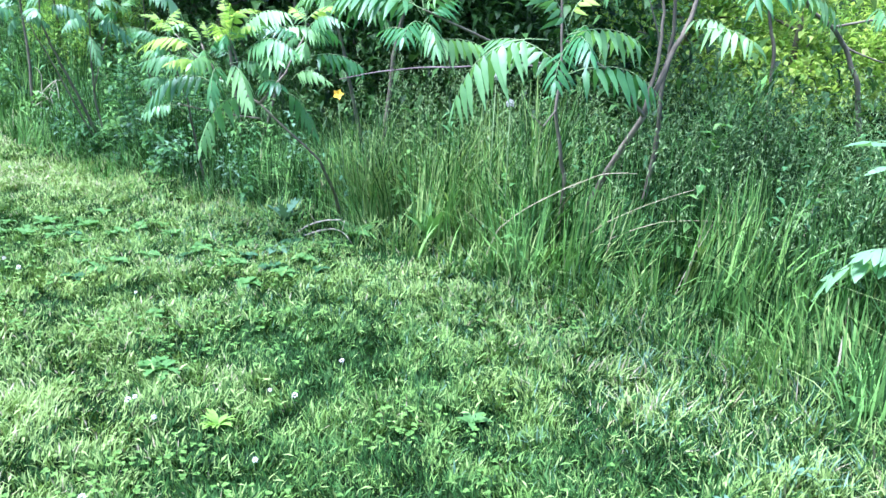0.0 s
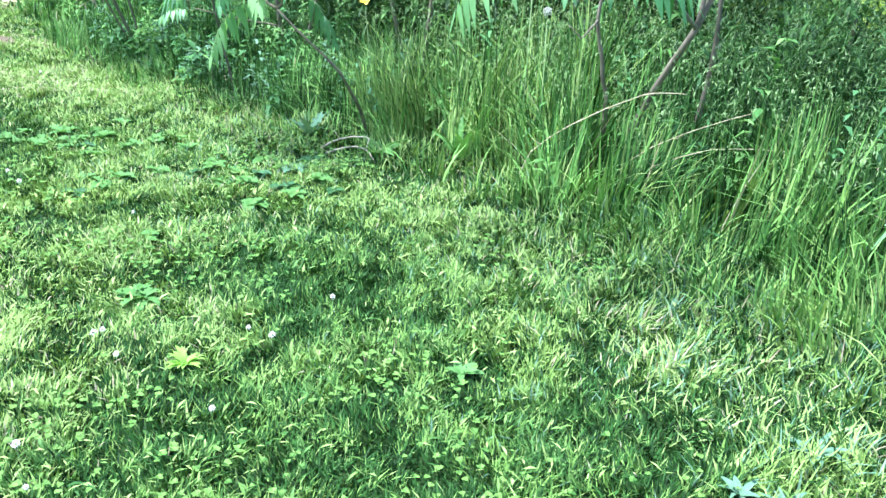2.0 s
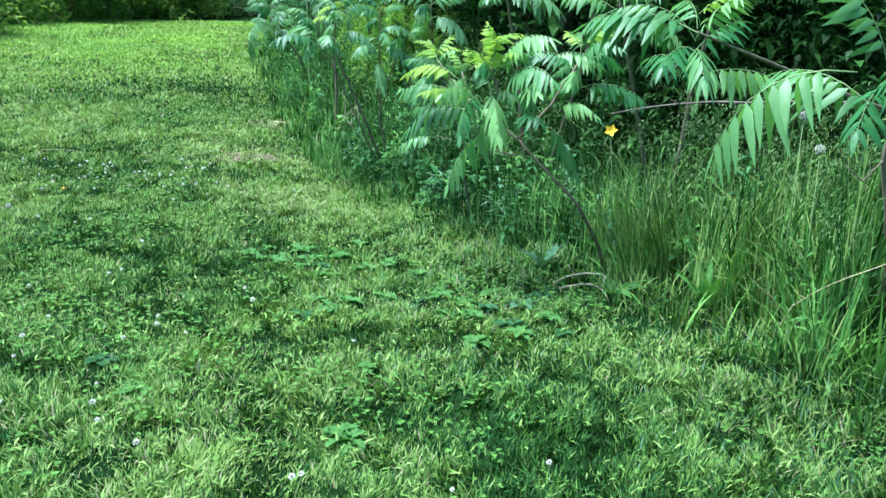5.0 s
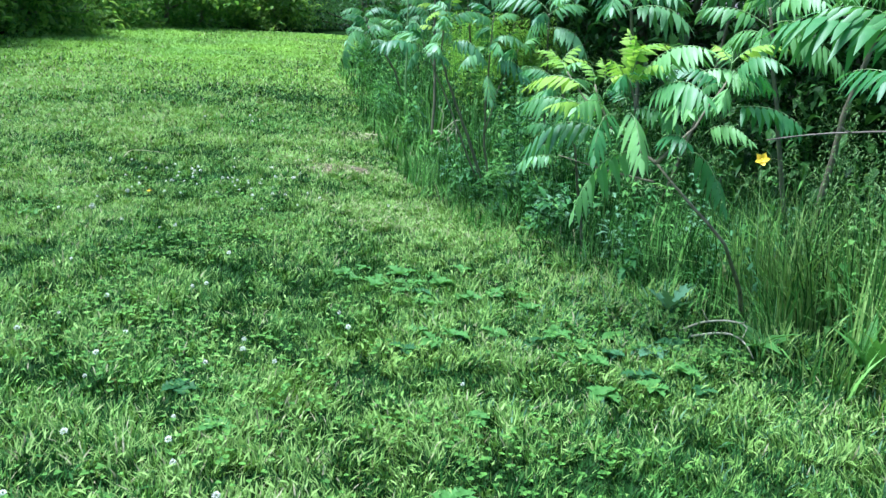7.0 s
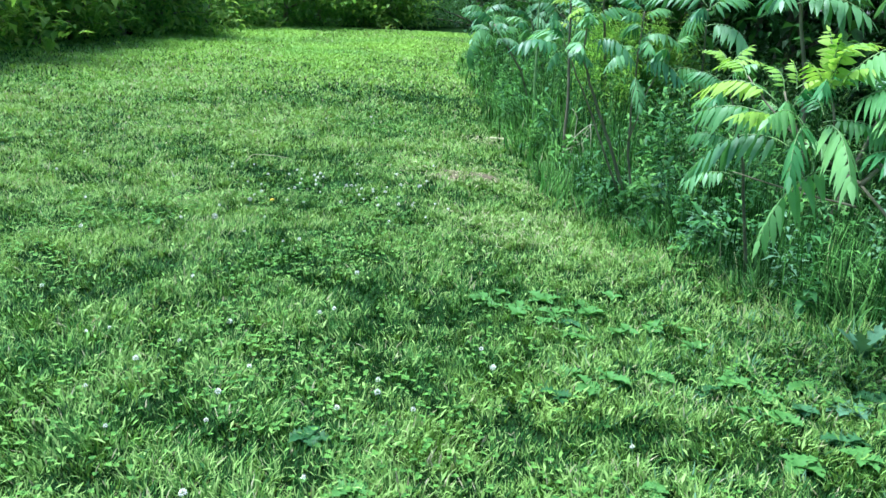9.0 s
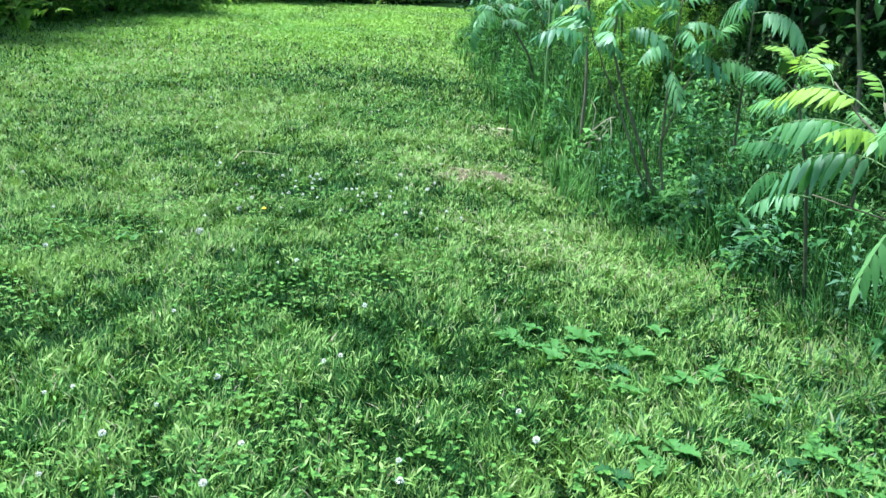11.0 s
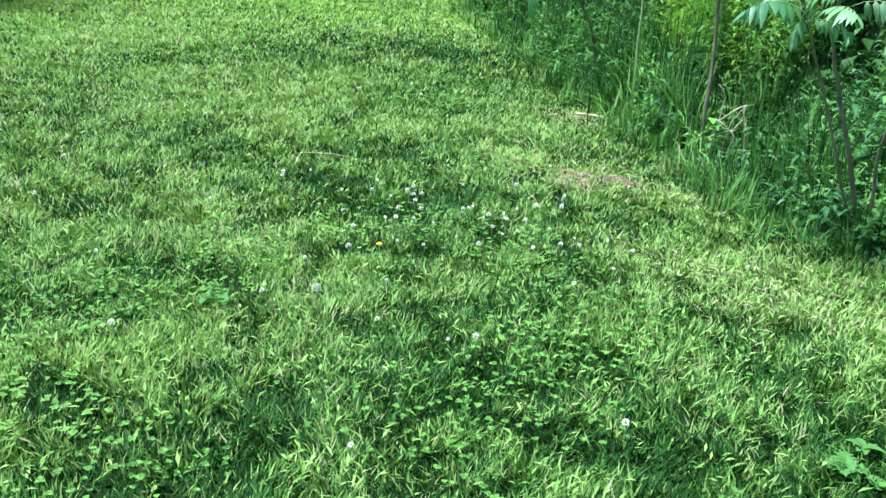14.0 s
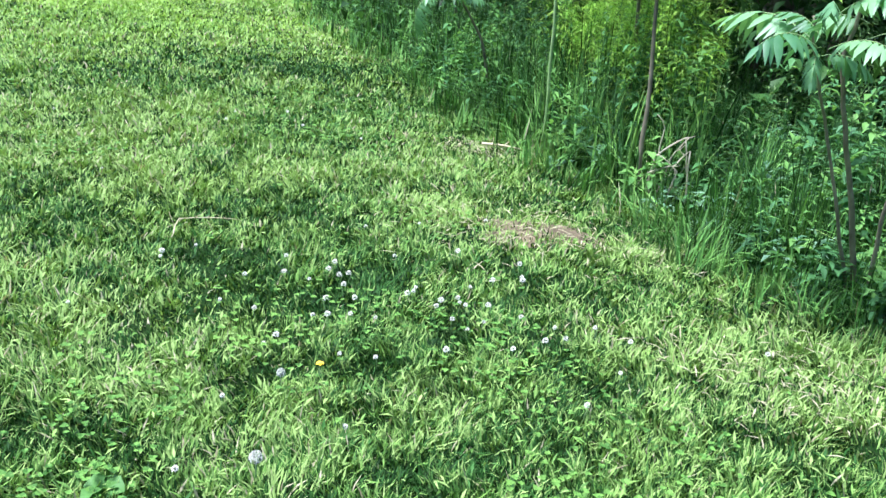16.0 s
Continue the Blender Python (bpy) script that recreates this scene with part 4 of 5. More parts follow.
# the shrub that leans out over the lawn, with fresh yellow-green tips
sumac((-0.52, 4.42), [((-0.52, 4.42, 0), (-0.53, 4.2, 0.22), (-0.58, 4.0, 0.43), (-0.87, 4.05, 0.67), 0.010), ((-0.87, 4.05, 0.67), (-0.95, 4.1, 0.70), (-1.08, 4.08, 0.78), (-1.15, 4.1, 0.92), 0.007),
                      ((-1.08, 4.08, 0.78), (-1.2, 4.15, 0.86), (-1.30, 4.2, 0.95), 0.005), ((-0.95, 4.1, 0.70), (-0.98, 4.1, 0.82), (-1.02, 4.1, 0.95), 0.007), ((-0.87, 4.05, 0.67), (-0.78, 4.2, 0.8), (-0.72, 4.4, 0.98), 0.007), ((-0.87, 4.05, 0.6), (-1.1, 4.15, 0.6), (-1.30, 4.2, 0.62), 0.004)],
      [((-1.12, 4.12, 0.90), 4, 2, "mid", 0.6), ((-1.02, 4.1, 0.97), 4, 4, "mid", 0.6), ((-0.72, 4.4, 1.0), 7, 2, "mid", 0.8)],
      [((-0.95, 4.10, 0.69), 244, -13, "mid", 0.89),
       ((-0.90, 4.12, 0.73), 309, 7, "mid", 0.85),
       ((-1.13, 4.10, 0.81), 196, 7, "mid", 0.85),
       ((-1.10, 4.08, 0.80), 231, 14, "tip", 0.75),
       ((-1.10, 4.12, 0.74), 182, 3, "dark", 0.80),
       ((-1.30, 4.20, 0.94), 142, 31, "young", 0.72),
       ((-1.18, 4.15, 0.88), 171, 12, "tip", 0.83),
       ((-1.15, 4.10, 0.91), 144, 62, "young", 0.58),
       ((-1.03, 4.10, 0.92), 146, 89, "young", 0.76),
       ((-1.02, 4.10, 0.92), 308, 67, "young", 0.95),
       ((-1.03, 4.10, 0.94), 255, 27, "young", 0.89),
       ((-1.00, 4.10, 0.94), 326, 37, "young", 0.84),
       ((-0.99, 4.10, 0.95), 334, 34, "mid", 0.92),
       ((-0.96, 4.10, 0.88), 322, 18, "mid", 1.00),
       ((-0.87, 4.10, 0.85), 300, 6, "mid", 0.86),
       ((-0.78, 4.15, 0.71), 311, -11, "mid", 0.71),
       ((-1.30, 4.20, 0.61), 194, -15, "dark", 0.56),
       ((-0.75, 4.20, 0.77), 330, 24, "mid", 0.52),
       ((-1.04, 4.08, 0.80), 270, 4, "mid", 0.81),
       ((-1.02, 4.08, 0.81), 296, 1, "mid", 1.00),
       ((-0.90, 4.20, 0.92), 95, 63, "mid", 0.40),
       ((-0.73, 4.40, 0.95), 228, -13, "mid", 0.36),
       ((-1.07, 4.05, 0.82), 261, 12, "mid", 0.82),
       ((-0.90, 4.45, 0.95), 351, 12, "mid", 0.79)],
      "low sumac shrub leaning over the grass with bright young tips", 1)
sumac((-1.38, 4.95), [((-1.38, 4.95, 0), (-1.43, 4.80, 0.55), (-1.50, 4.66, 0.88), 0.008)],
      [((-1.50, 4.65, 0.90), 6, 5, "mid", 0.65)], [((-1.47, 4.60, 0.58), 250, 0, "mid", 0.55), ((-1.45, 4.72, 0.64), 185, 5, "mid", 0.6)],
      "slim young sumac stem with a yellow-green tip", 11)
# the tall shrub with several dark trunks and overhanging leaves
sumac((0.66, 4.0), [((0.62, 4.05, 0), (0.66, 4.0, 0.22), (0.73, 3.9, 0.47), (0.84, 3.75, 0.77), (0.93, 3.8, 1.02), (1.01, 3.85, 1.19), (1.1, 3.95, 1.55), (1.1, 3.9, 1.9), 0.017), ((0.95, 4.12, 0), (0.98, 4.05, 0.56), (0.96, 4.0, 0.83), (0.98, 4.0, 1.11), (0.97, 4.05, 1.46), (0.9, 4.05, 1.8), 0.013),
                     ((0.84, 3.75, 0.77), (0.87, 3.75, 1.0), (0.88, 3.8, 1.2), (0.80, 3.85, 1.55), 0.010), ((0.84, 3.75, 0.77), (0.74, 3.65, 0.87), (0.63, 3.5, 0.97), (0.45, 3.1, 1.06), (0.36, 2.82, 1.12), 0.009),
                     ((0.57, 4.05, 0), (0.56, 3.95, 0.41), (0.52, 3.92, 0.58), (0.48, 3.9, 0.75), (0.49, 3.9, 0.91), (0.42, 4.0, 1.7), 0.011), ((0.48, 3.9, 0.75), (0.42, 3.8, 0.69), (0.36, 3.78, 0.74), 0.004), ((0.49, 3.9, 0.91), (0.15, 3.6, 1.05), (-0.11, 3.25, 1.17), 0.008), ((0.88, 3.78, 1.05), (0.83, 3.76, 1.18), (0.78, 3.75, 1.3), 0.005)],
      [((0.36, 2.80, 1.15), 5, 1, "open", 0.78), ((1.1, 3.9, 1.92), 11, 3, "open", 1.1), ((0.9, 4.05, 1.82), 10, 3, "open", 1.1), ((-0.11, 3.25, 1.19), 7, 1, "open", 0.62), ((0.42, 4.0, 1.7), 9, 2, "open", 1.0)],
      [((0.36, 2.78, 1.11), 255, -34, "open", 0.62), ((0.30, 2.80, 1.12), 195, -20, "open", 0.85), ((0.36, 2.8, 1.14), 15, -5, "open", 0.7), ((0.98, 3.85, 1.15), 310, 5, "open", 0.6),
       ((-0.11, 3.23, 1.17), 185, 2, "open", 0.85), ((-0.11, 3.23, 1.12), 255, -10, "open", 0.6), ((1.37, 3.6, 1.37), 219, -17, "open", 0.95), ((1.02, 3.75, 1.14), 304, -12, "open", 0.85), ((0.8, 3.85, 1.5), 230, -20, "open", 0.9)],
      "tall sumac shrub with dark forked trunks above the grass", 2)
# dark leaning limbs in front of the sunny clearing
sumac((2.5, 5.0), [((2.5, 5.0, 0), (2.36, 4.95, 0.5), (2.25, 4.9, 0.85), (2.14, 4.9, 1.05), (2.03, 4.85, 1.15), (1.88, 4.8, 1.23), (1.7, 4.7, 1.42), 0.019), ((2.14, 4.9, 1.05), (2.22, 4.9, 1.02), (2.36, 4.88, 0.98), 0.007), ((2.03, 4.85, 1.15), (2.2, 4.8, 1.2), (2.4, 4.8, 1.22), 0.008), ((1.95, 5.25, 0), (1.87, 5.2, 0.97), (1.8, 5.2, 1.21), (1.71, 5.2, 1.55), 0.014)],
      [((1.71, 5.2, 1.55), 8, 1, "open", 0.9), ((1.7, 4.7, 1.44), 7, 1, "open", 0.85)], [((2.4, 4.8, 1.24), 20, 10, "open", 0.7), ((2.2, 4.8, 1.22), 260, 5, "open", 0.7)], "sumac with dark leaning limbs at the edge of a sunny clearing", 12)
# the forked shrub beside the lawn further along
sumac((-2.24, 5.7), [((-2.26, 5.7, 0), (-2.38, 5.58, 0.34), (-2.48, 5.5, 0.62), (-2.59, 5.4, 0.91), (-2.61, 5.36, 1.0), 0.007), ((-2.24, 5.7, 0), (-2.34, 5.58, 0.36), (-2.42, 5.5, 0.6), (-2.5, 5.42, 0.87), (-2.48, 5.4, 1.07), 0.011),
                     ((-2.21, 5.69, 0), (-2.25, 5.58, 0.36), (-2.24, 5.52, 0.6), (-2.22, 5.48, 0.9), (-2.2, 5.45, 1.12), 0.008), ((-2.25, 5.56, 0.45), (-2.15, 5.48, 0.72), (-2.05, 5.48, 0.95), 0.005), ((-2.0, 5.95, 0), (-1.96, 5.75, 0.6), (-1.9, 5.5, 1.15), 0.008)],
      [((-2.58, 5.34, 1.02), 3, 1, "dark", 0.6), ((-2.45, 5.4, 1.10), 5, 1, "dark", 0.62), ((-2.2, 5.45, 1.14), 5, 0, "dark", 0.62), ((-1.9, 5.5, 1.22), 7, 0, "dark", 0.8), ((-2.05, 5.48, 0.97), 4, 0, "mid", 0.6)],
      [((-2.58, 5.36, 0.91), 230, 3, "dark", 0.91),
       ((-2.58, 5.36, 0.89), 266, -11, "dark", 0.46),
       ((-2.55, 5.36, 0.91), 313, 7, "dark", 0.77),
       ((-2.58, 5.36, 0.94), 259, 42, "dark", 0.40),
       ((-2.60, 5.40, 0.93), 153, 9, "dark", 0.95),
       ((-2.54, 5.40, 1.01), 321, 19, "dark", 0.69),
       ((-2.22, 5.45, 0.90), 246, -7, "dark", 0.61),
       ((-2.22, 5.45, 0.93), 152, 0, "mid", 0.45),
       ((-2.21, 5.45, 0.95), 311, 2, "mid", 0.69),
       ((-2.21, 5.45, 0.96), 335, 37, "mid", 0.28),
       ((-2.20, 5.50, 0.85), 333, 11, "dark", 0.71),
       ((-2.21, 5.45, 0.79), 297, -8, "dark", 0.64)], "sumac shrub with forked bare stems and drooping pale leaves", 3)
sumac((-3.13, 6.60), [((-3.13, 6.60, 0), (-3.15, 6.60, 0.6), (-3.22, 6.6, 1.5), 0.013)], [((-3.22, 6.6, 1.5), 8, 2, "dark", 0.9)], [((-3.17, 6.6, 0.98), 200, 10, "young", 0.8), ((-3.17, 6.6, 1.02), 330, 10, "young", 0.8), ((-3.18, 6.6, 1.08), 90, 10, "young", 0.8), ((-3.18, 6.6, 1.12), 250, 15, "young", 0.8)], "slender straight sumac stem with leaves near its top", 4)
sumac((-3.72, 7.2), [((-3.72, 7.2, 0), (-3.74, 7.2, 0.7), (-3.8, 7.25, 1.5), 0.011)], [((-3.8, 7.25, 1.5), 8, 2, "dark", 0.9)], [], "slender straight sumac stem with leaves near its top", 5, STEM_GREEN)
sumac((-4.3, 8.3), [((-4.3, 8.3, 0), (-4.4, 8.15, 0.5), (-4.6, 7.95, 0.9), 0.014)], [((-4.6, 7.95, 0.9), 8, 0, "dark", 0.85), ((-4.2, 8.4, 1.1), 8, 0, "dark", 0.95)], [((-4.66, 7.8, 0.78), 230, -60, "dark", 0.75)], "dark sumac shrub drooping over the lawn", 6)
sumac((-5.0, 9.9), [((-5.0, 9.9, 0), (-5.1, 9.8, 0.5), (-5.2, 9.7, 0.9), 0.014)], [((-5.2, 9.7, 0.92), 9, 0, "dark", 0.95), ((-4.8, 9.6, 1.3), 9, 0, "dark", 0.95)], [], "dark sumac shrub drooping over the lawn", 16)
sumac((-6.7, 11.7), [((-6.7, 11.7, 0), (-6.8, 11.6, 0.5), (-6.9, 11.5, 0.9), 0.014)], [((-6.9, 11.5, 0.92), 9, 0, "dark", 1.0), ((-6.5, 12.0, 1.3), 9, 0, "dark", 1.0)], [], "dark sumac shrub drooping over the lawn", 17)
sumac((-1.4, 6.0), [((-1.4, 6.0, 0), (-1.5, 6.0, 0.8), (-1.6, 5.9, 1.35), 0.016), ((-1.3, 6.0, 0), (-1.1, 6.1, 0.8), (-1.0, 6.0, 1.5), 0.014)], [((-1.6, 5.9, 1.35), 10, 0, "dark", 1.1), ((-1.0, 6.0, 1.5), 10, 0, "dark", 1.1)], [], "sumac shrub standing in the shade of the wood", 7)
sumac((-0.4, 5.4), [((-0.4, 5.4, 0), (-0.35, 5.4, 0.8), (-0.2, 5.3, 1.5), 0.018), ((-0.45, 5.4, 0), (-0.6, 5.2, 0.7), (-0.7, 5.0, 1.25), 0.014)], [((-0.2, 5.3, 1.5), 11, 1, "mid", 1.1), ((-0.7, 5.0, 1.27), 10, 1, "mid", 1.0)], [], "sumac shrub standing in the shade of the wood", 8)
sumac((-3.3, 7.6), [((-3.3, 7.6, 0), (-3.35, 7.6, 0.7), (-3.4, 7.5, 1.4), 0.016)], [((-3.4, 7.5, 1.42), 10, 0, "dark", 1.1)], [], "sumac shrub standing in the shade of the wood", 9)
# the sapling at the border's near end
sumac((1.64, 2.95), [((1.64, 2.95, 0), (1.66, 2.93, 0.4), (1.67, 2.92, 0.66), 0.011), ((1.88, 3.3, 0), (1.9, 3.25, 0.5), (1.88, 3.2, 0.98), 0.010)],
      [((1.67, 2.92, 0.67), 0, 8, "few", 0.6), ((1.88, 3.2, 0.98), 4, 3, "few", 0.85)], [((1.66, 2.93, 0.45), 190, 8, "few", 0.9), ((1.66, 2.93, 0.44), 225, 5, "few", 0.75), ((1.66, 2.93, 0.47), 320, 8, "few", 1.0), ((1.66, 2.93, 0.5), 20, 8, "few", 0.9), ((1.65, 2.94, 0.27), 285, 5, "few", 0.8), ((1.88, 3.22, 0.74), 172, -2, "blue", 1.0), ((1.88, 3.22, 0.8), 230, 8, "few", 0.8), ((1.88, 3.2, 0.94), 175, 12, "few", 0.8), ((1.66, 2.93, 0.42), 170, -5, "few", 1.2), ((1.67, 2.92, 0.56), 250, 10, "few", 1.0), ((1.66, 2.93, 0.36), 260, 0, "few", 1.1), ((1.88, 3.2, 0.86), 200, 5, "few", 1.1), ((1.88, 3.2, 0.9), 260, 5, "few", 1.1), ((1.88, 3.22, 0.7), 190, -8, "blue", 0.9)], "young pale-stemmed sapling in the tall grass with a yellow-green top", 10, STEM_GREEN)


# ---- weeds and flowers that stand out ----
def broad_leaf(length, width, rise, arch, wavy, rg, sections=6):
    """A ribbed weed leaf along +x with a wavy or lobed edge: a bmesh."""
    bm = bmesh.new()
    rows = []
    for i in range(sections + 1):
        t = i / sections
        w = width * 0.5 * math.sin(math.pi * (0.12 + 0.86 * t) ** 0.9) * (1 + wavy * (0.5 if i % 2 else -0.5))
        x = length * t * math.cos(rise - arch * t)
        z = length * (math.sin(rise) * t - arch * t * t * 0.5)
        rows.append([bm.verts.new((x, -w, z + abs(w) * 0.35 + rg.uniform(-0.1, 0.1) * w)), bm.verts.new((x, 0, z)), bm.verts.new((x, w, z + abs(w) * 0.35 + rg.uniform(-0.1, 0.1) * w))])
    for a, b in zip(rows, rows[1:]):
        for k in range(2):
            bm.faces.new((a[k], b[k], b[k + 1], a[k + 1])).smooth = True
    return bm


def rosette(at, n, length, width, rise, mat, label, category, seed, wavy=0.5, name="weed_plant", arch=0.9):
    """A weed with its leaves spread from one root."""
    rg = random.Random(seed)
    root = thing(name, (at[0], at[1], gz(*at) + 0.005), label, category)
    for i in range(n):
        L = length * rg.uniform(0.45, 0.9)
        ob = part("leaf", broad_leaf(L, width * rg.uniform(0.8, 1.2), math.radians(rise + rg.uniform(-15, 15)), arch * rg.uniform(0.6, 1.3), wavy, rg), mat, root) if wavy < 0.4 else part("leaf", broad_leaf(L, width * rg.uniform(0.8, 1.2), math.radians(rise + rg.uniform(-15, 15)), arch * rg.uniform(0.6, 1.3), 0.75, rg, 9), mat, root)
        ob.matrix_basis = pose(0, 0, 0.01, rg.uniform(-15, 15), 0, i * 137.5 + rg.uniform(-20, 20))
    return root


seed = 0
for x, y, n, L, w, rise, mat, label, cat in (
        (-0.80, 4.33, 7, 0.22, 0.042, 66, PALE_WEED, "pale blue-green thistle-like weed at the lawn's edge", "weed"),
        (-0.79, 3.40, 9, 0.10, 0.038, 25, WEED_LIGHT, "dandelion rosette flat in the mown grass", "dandelion"),
        (-0.74, 3.83, 9, 0.11, 0.043, 25, PALE_WEED, "pale dandelion rosette in the mown grass", "dandelion"),
        (-0.60, 3.75, 8, 0.10, 0.038, 25, WEED_LIGHT, "dandelion rosette flat in the mown grass", "dandelion"),
        (-0.88, 3.90, 8, 0.10, 0.043, 30, WEED_LIGHT, "dandelion rosette flat in the mown grass", "dandelion"),
        (-0.72, 3.62, 8, 0.10, 0.038, 20, WEED, "dark dandelion rosette in the mown grass", "dandelion"),
        (-0.93, 2.62, 9, 0.10, 0.034, 25, WEED_LIGHT, "light green dandelion rosette in the mown grass", "dandelion"),
        (-0.88, 2.60, 8, 0.11, 0.038, 25, WEED_LIGHT, "dandelion rosette flat in the mown grass", "dandelion"),
        (-0.70, 3.95, 8, 0.10, 0.038, 22, WEED, "dark dandelion rosette in the mown grass", "dandelion"),
        (-1.88, 2.69, 9, 0.10, 0.038, 20, WEED, "dark dandelion rosette in the mown grass", "dandelion"),
        (-1.63, 2.57, 7, 0.09, 0.034, 25, WEED_LIGHT, "dandelion rosette flat in the mown grass", "dandelion"),
        (-0.61, 2.26, 16, 0.085, 0.018, 55, HERB, "yellow-green weed tuft in the lawn", "weed"),
        (0.73, 2.52, 7, 0.08, 0.012, 55, PALE_WEED, "silvery weed tuft in the lawn", "weed"),
        (0.80, 1.97, 9, 0.09, 0.016, 50, PALE_WEED, "silvery weed tuft in the lawn", "weed"),
        (1.02, 2.16, 6, 0.09, 0.02, 50, PALE_WEED, "silvery broad-leaved weed in the lawn", "weed"),
        (0.90, 1.95, 8, 0.09, 0.014, 50, PALE_WEED, "silvery weed tuft in the lawn", "weed"),
        (1.43, 2.52, 6, 0.17, 0.04, 55, WEED_LIGHT, "plantain weed with long smooth leaves", "weed"),
        (1.30, 2.75, 5, 0.16, 0.03, 65, PALE_WEED, "pale broad-leaved weed in the longer grass", "weed"),
        (0.44, 3.72, 5, 0.20, 0.07, 70, WEED_LIGHT, "light green weed with pointed leaves in the tall grass", "weed"),
        (0.13, 2.36, 6, 0.08, 0.022, 45, WEED_LIGHT, "light green weed in the mown grass", "weed"),
        (-3.88, 3.74, 5, 0.09, 0.05, 25, WEED_LIGHT, "broad-leaved plantain in the mown grass", "weed"),
        (-3.60, 6.84, 4, 0.16, 0.06, 70, PALE_WEED, "pale broad leaf weed beside the bare stems", "weed"),
        (-0.42, 4.12, 7, 0.20, 0.04, 55, WEED_LIGHT, "light green weed at the foot of the tall grass", "weed"),
        (-0.05, 4.15, 8, 0.34, 0.045, 68, WEED_LIGHT, "tall light green weed among the grass", "weed"),
        (-0.66, 3.55, 7, 0.09, 0.034, 30, WEED_LIGHT, "small dandelion rosette in the mown grass", "dandelion"),
        (-0.95, 3.72, 7, 0.08, 0.034, 25, WEED_LIGHT, "small dandelion rosette in the mown grass", "dandelion"),
        (-0.55, 3.95, 7, 0.10, 0.034, 30, WEED_LIGHT, "small dandelion rosette in the mown grass", "dandelion"),
        (-1.05, 3.04, 7, 0.08, 0.030, 30, WEED_LIGHT, "small dandelion rosette in the mown grass", "dandelion"),
        (-0.52, 3.62, 7, 0.08, 0.030, 30, WEED, "small dark dandelion rosette in the mown grass", "dandelion"),
        (-1.53, 3.51, 7, 0.08, 0.034, 25, WEED_LIGHT, "small dandelion rosette in the mown grass", "dandelion"),
        (-1.43, 3.46, 8, 0.10, 0.038, 35, WEED_LIGHT, "small dandelion rosette in the mown grass", "dandelion"),
        (-1.40, 3.56, 9, 0.09, 0.032, 30, WEED_LIGHT, "small dandelion rosette in the mown grass", "dandelion"),
        (-1.48, 3.35, 7, 0.07, 0.034, 25, WEED, "small dark dandelion rosette in the mown grass", "dandelion"),
        (-1.28, 3.67, 8, 0.08, 0.038, 35, WEED_LIGHT, "small dandelion rosette in the mown grass", "dandelion"),
        (-1.09, 3.79, 9, 0.10, 0.032, 30, WEED_LIGHT, "small dandelion rosette in the mown grass", "dandelion"),
        (-0.97, 3.76, 7, 0.09, 0.034, 25, WEED_LIGHT, "small dandelion rosette in the mown grass", "dandelion"),
        (-0.86, 3.74, 8, 0.07, 0.038, 35, WEED, "small dark dandelion rosette in the mown grass", "dandelion"),
        (-0.82, 3.86, 9, 0.08, 0.032, 30, WEED_LIGHT, "small dandelion rosette in the mown grass", "dandelion"),
        (-0.99, 3.61, 7, 0.10, 0.034, 25, WEED_LIGHT, "small dandelion rosette in the mown grass", "dandelion"),
        (-0.89, 3.64, 8, 0.09, 0.038, 35, WEED_LIGHT, "small dandelion rosette in the mown grass", "dandelion"),
        (-1.14, 3.67, 9, 0.07, 0.032, 30, WEED, "small dark dandelion rosette in the mown grass", "dandelion"),
        (-1.79, 4.12, 7, 0.08, 0.034, 25, WEED_LIGHT, "small dandelion rosette in the mown grass", "dandelion"),
        (-1.90, 4.05, 8, 0.10, 0.038, 35, WEED_LIGHT, "small dandelion rosette in the mown grass", "dandelion"),
        (-1.71, 4.05, 9, 0.09, 0.032, 30, WEED_LIGHT, "small dandelion rosette in the mown grass", "dandelion"),
        (-1.72, 3.91, 7, 0.07, 0.034, 25, WEED, "small dark dandelion rosette in the mown grass", "dandelion"),
        (-2.11, 3.90, 8, 0.08, 0.038, 35, WEED_LIGHT, "small dandelion rosette in the mown grass", "dandelion"),
        (-1.94, 3.92, 9, 0.10, 0.032, 30, WEED_LIGHT, "small dandelion rosette in the mown grass", "dandelion"),
        (-1.81, 3.97, 7, 0.09, 0.034, 25, WEED_LIGHT, "small dandelion rosette in the mown grass", "dandelion"),
        (0.85, 3.45, 7, 0.30, 0.05, 60, WEED, "dark broad-leaved weed among the grass", "weed")):
    seed += 1
    rosette((x, y), n, L, w, rise, mat, label, cat, seed, 0.5 if cat == "dandelion" or "thistle" in label else 0.15, arch=0.35 if rise > 60 else 0.9)


rw = random.Random(31)
for k in range(14):
    x, y = rw.gauss(-1.66, 0.24), rw.gauss(3.93, 0.17)
    if line_distance(np.array([x]), np.array([y]), EDGE)[0][0] < -0.2:
        rosette((x, y), rw.randint(5, 8), rw.uniform(0.05, 0.085), rw.uniform(0.022, 0.034), rw.uniform(30, 60), WEED_LIGHT, "leafy green weed in a patch of the mown grass", "weed", 100 + k, 0.15)


def flower_stem(root, height, r, lean, mat, name="stem"):
    bm = bmesh.new()
    tube(bm, [(0, 0, -0.01), (lean[0] * 0.3, lean[1] * 0.3, height * 0.5), (lean[0], lean[1], height)], [r, r * 0.9, r * 0.7], 5)
    return part(name, bm, mat, root)


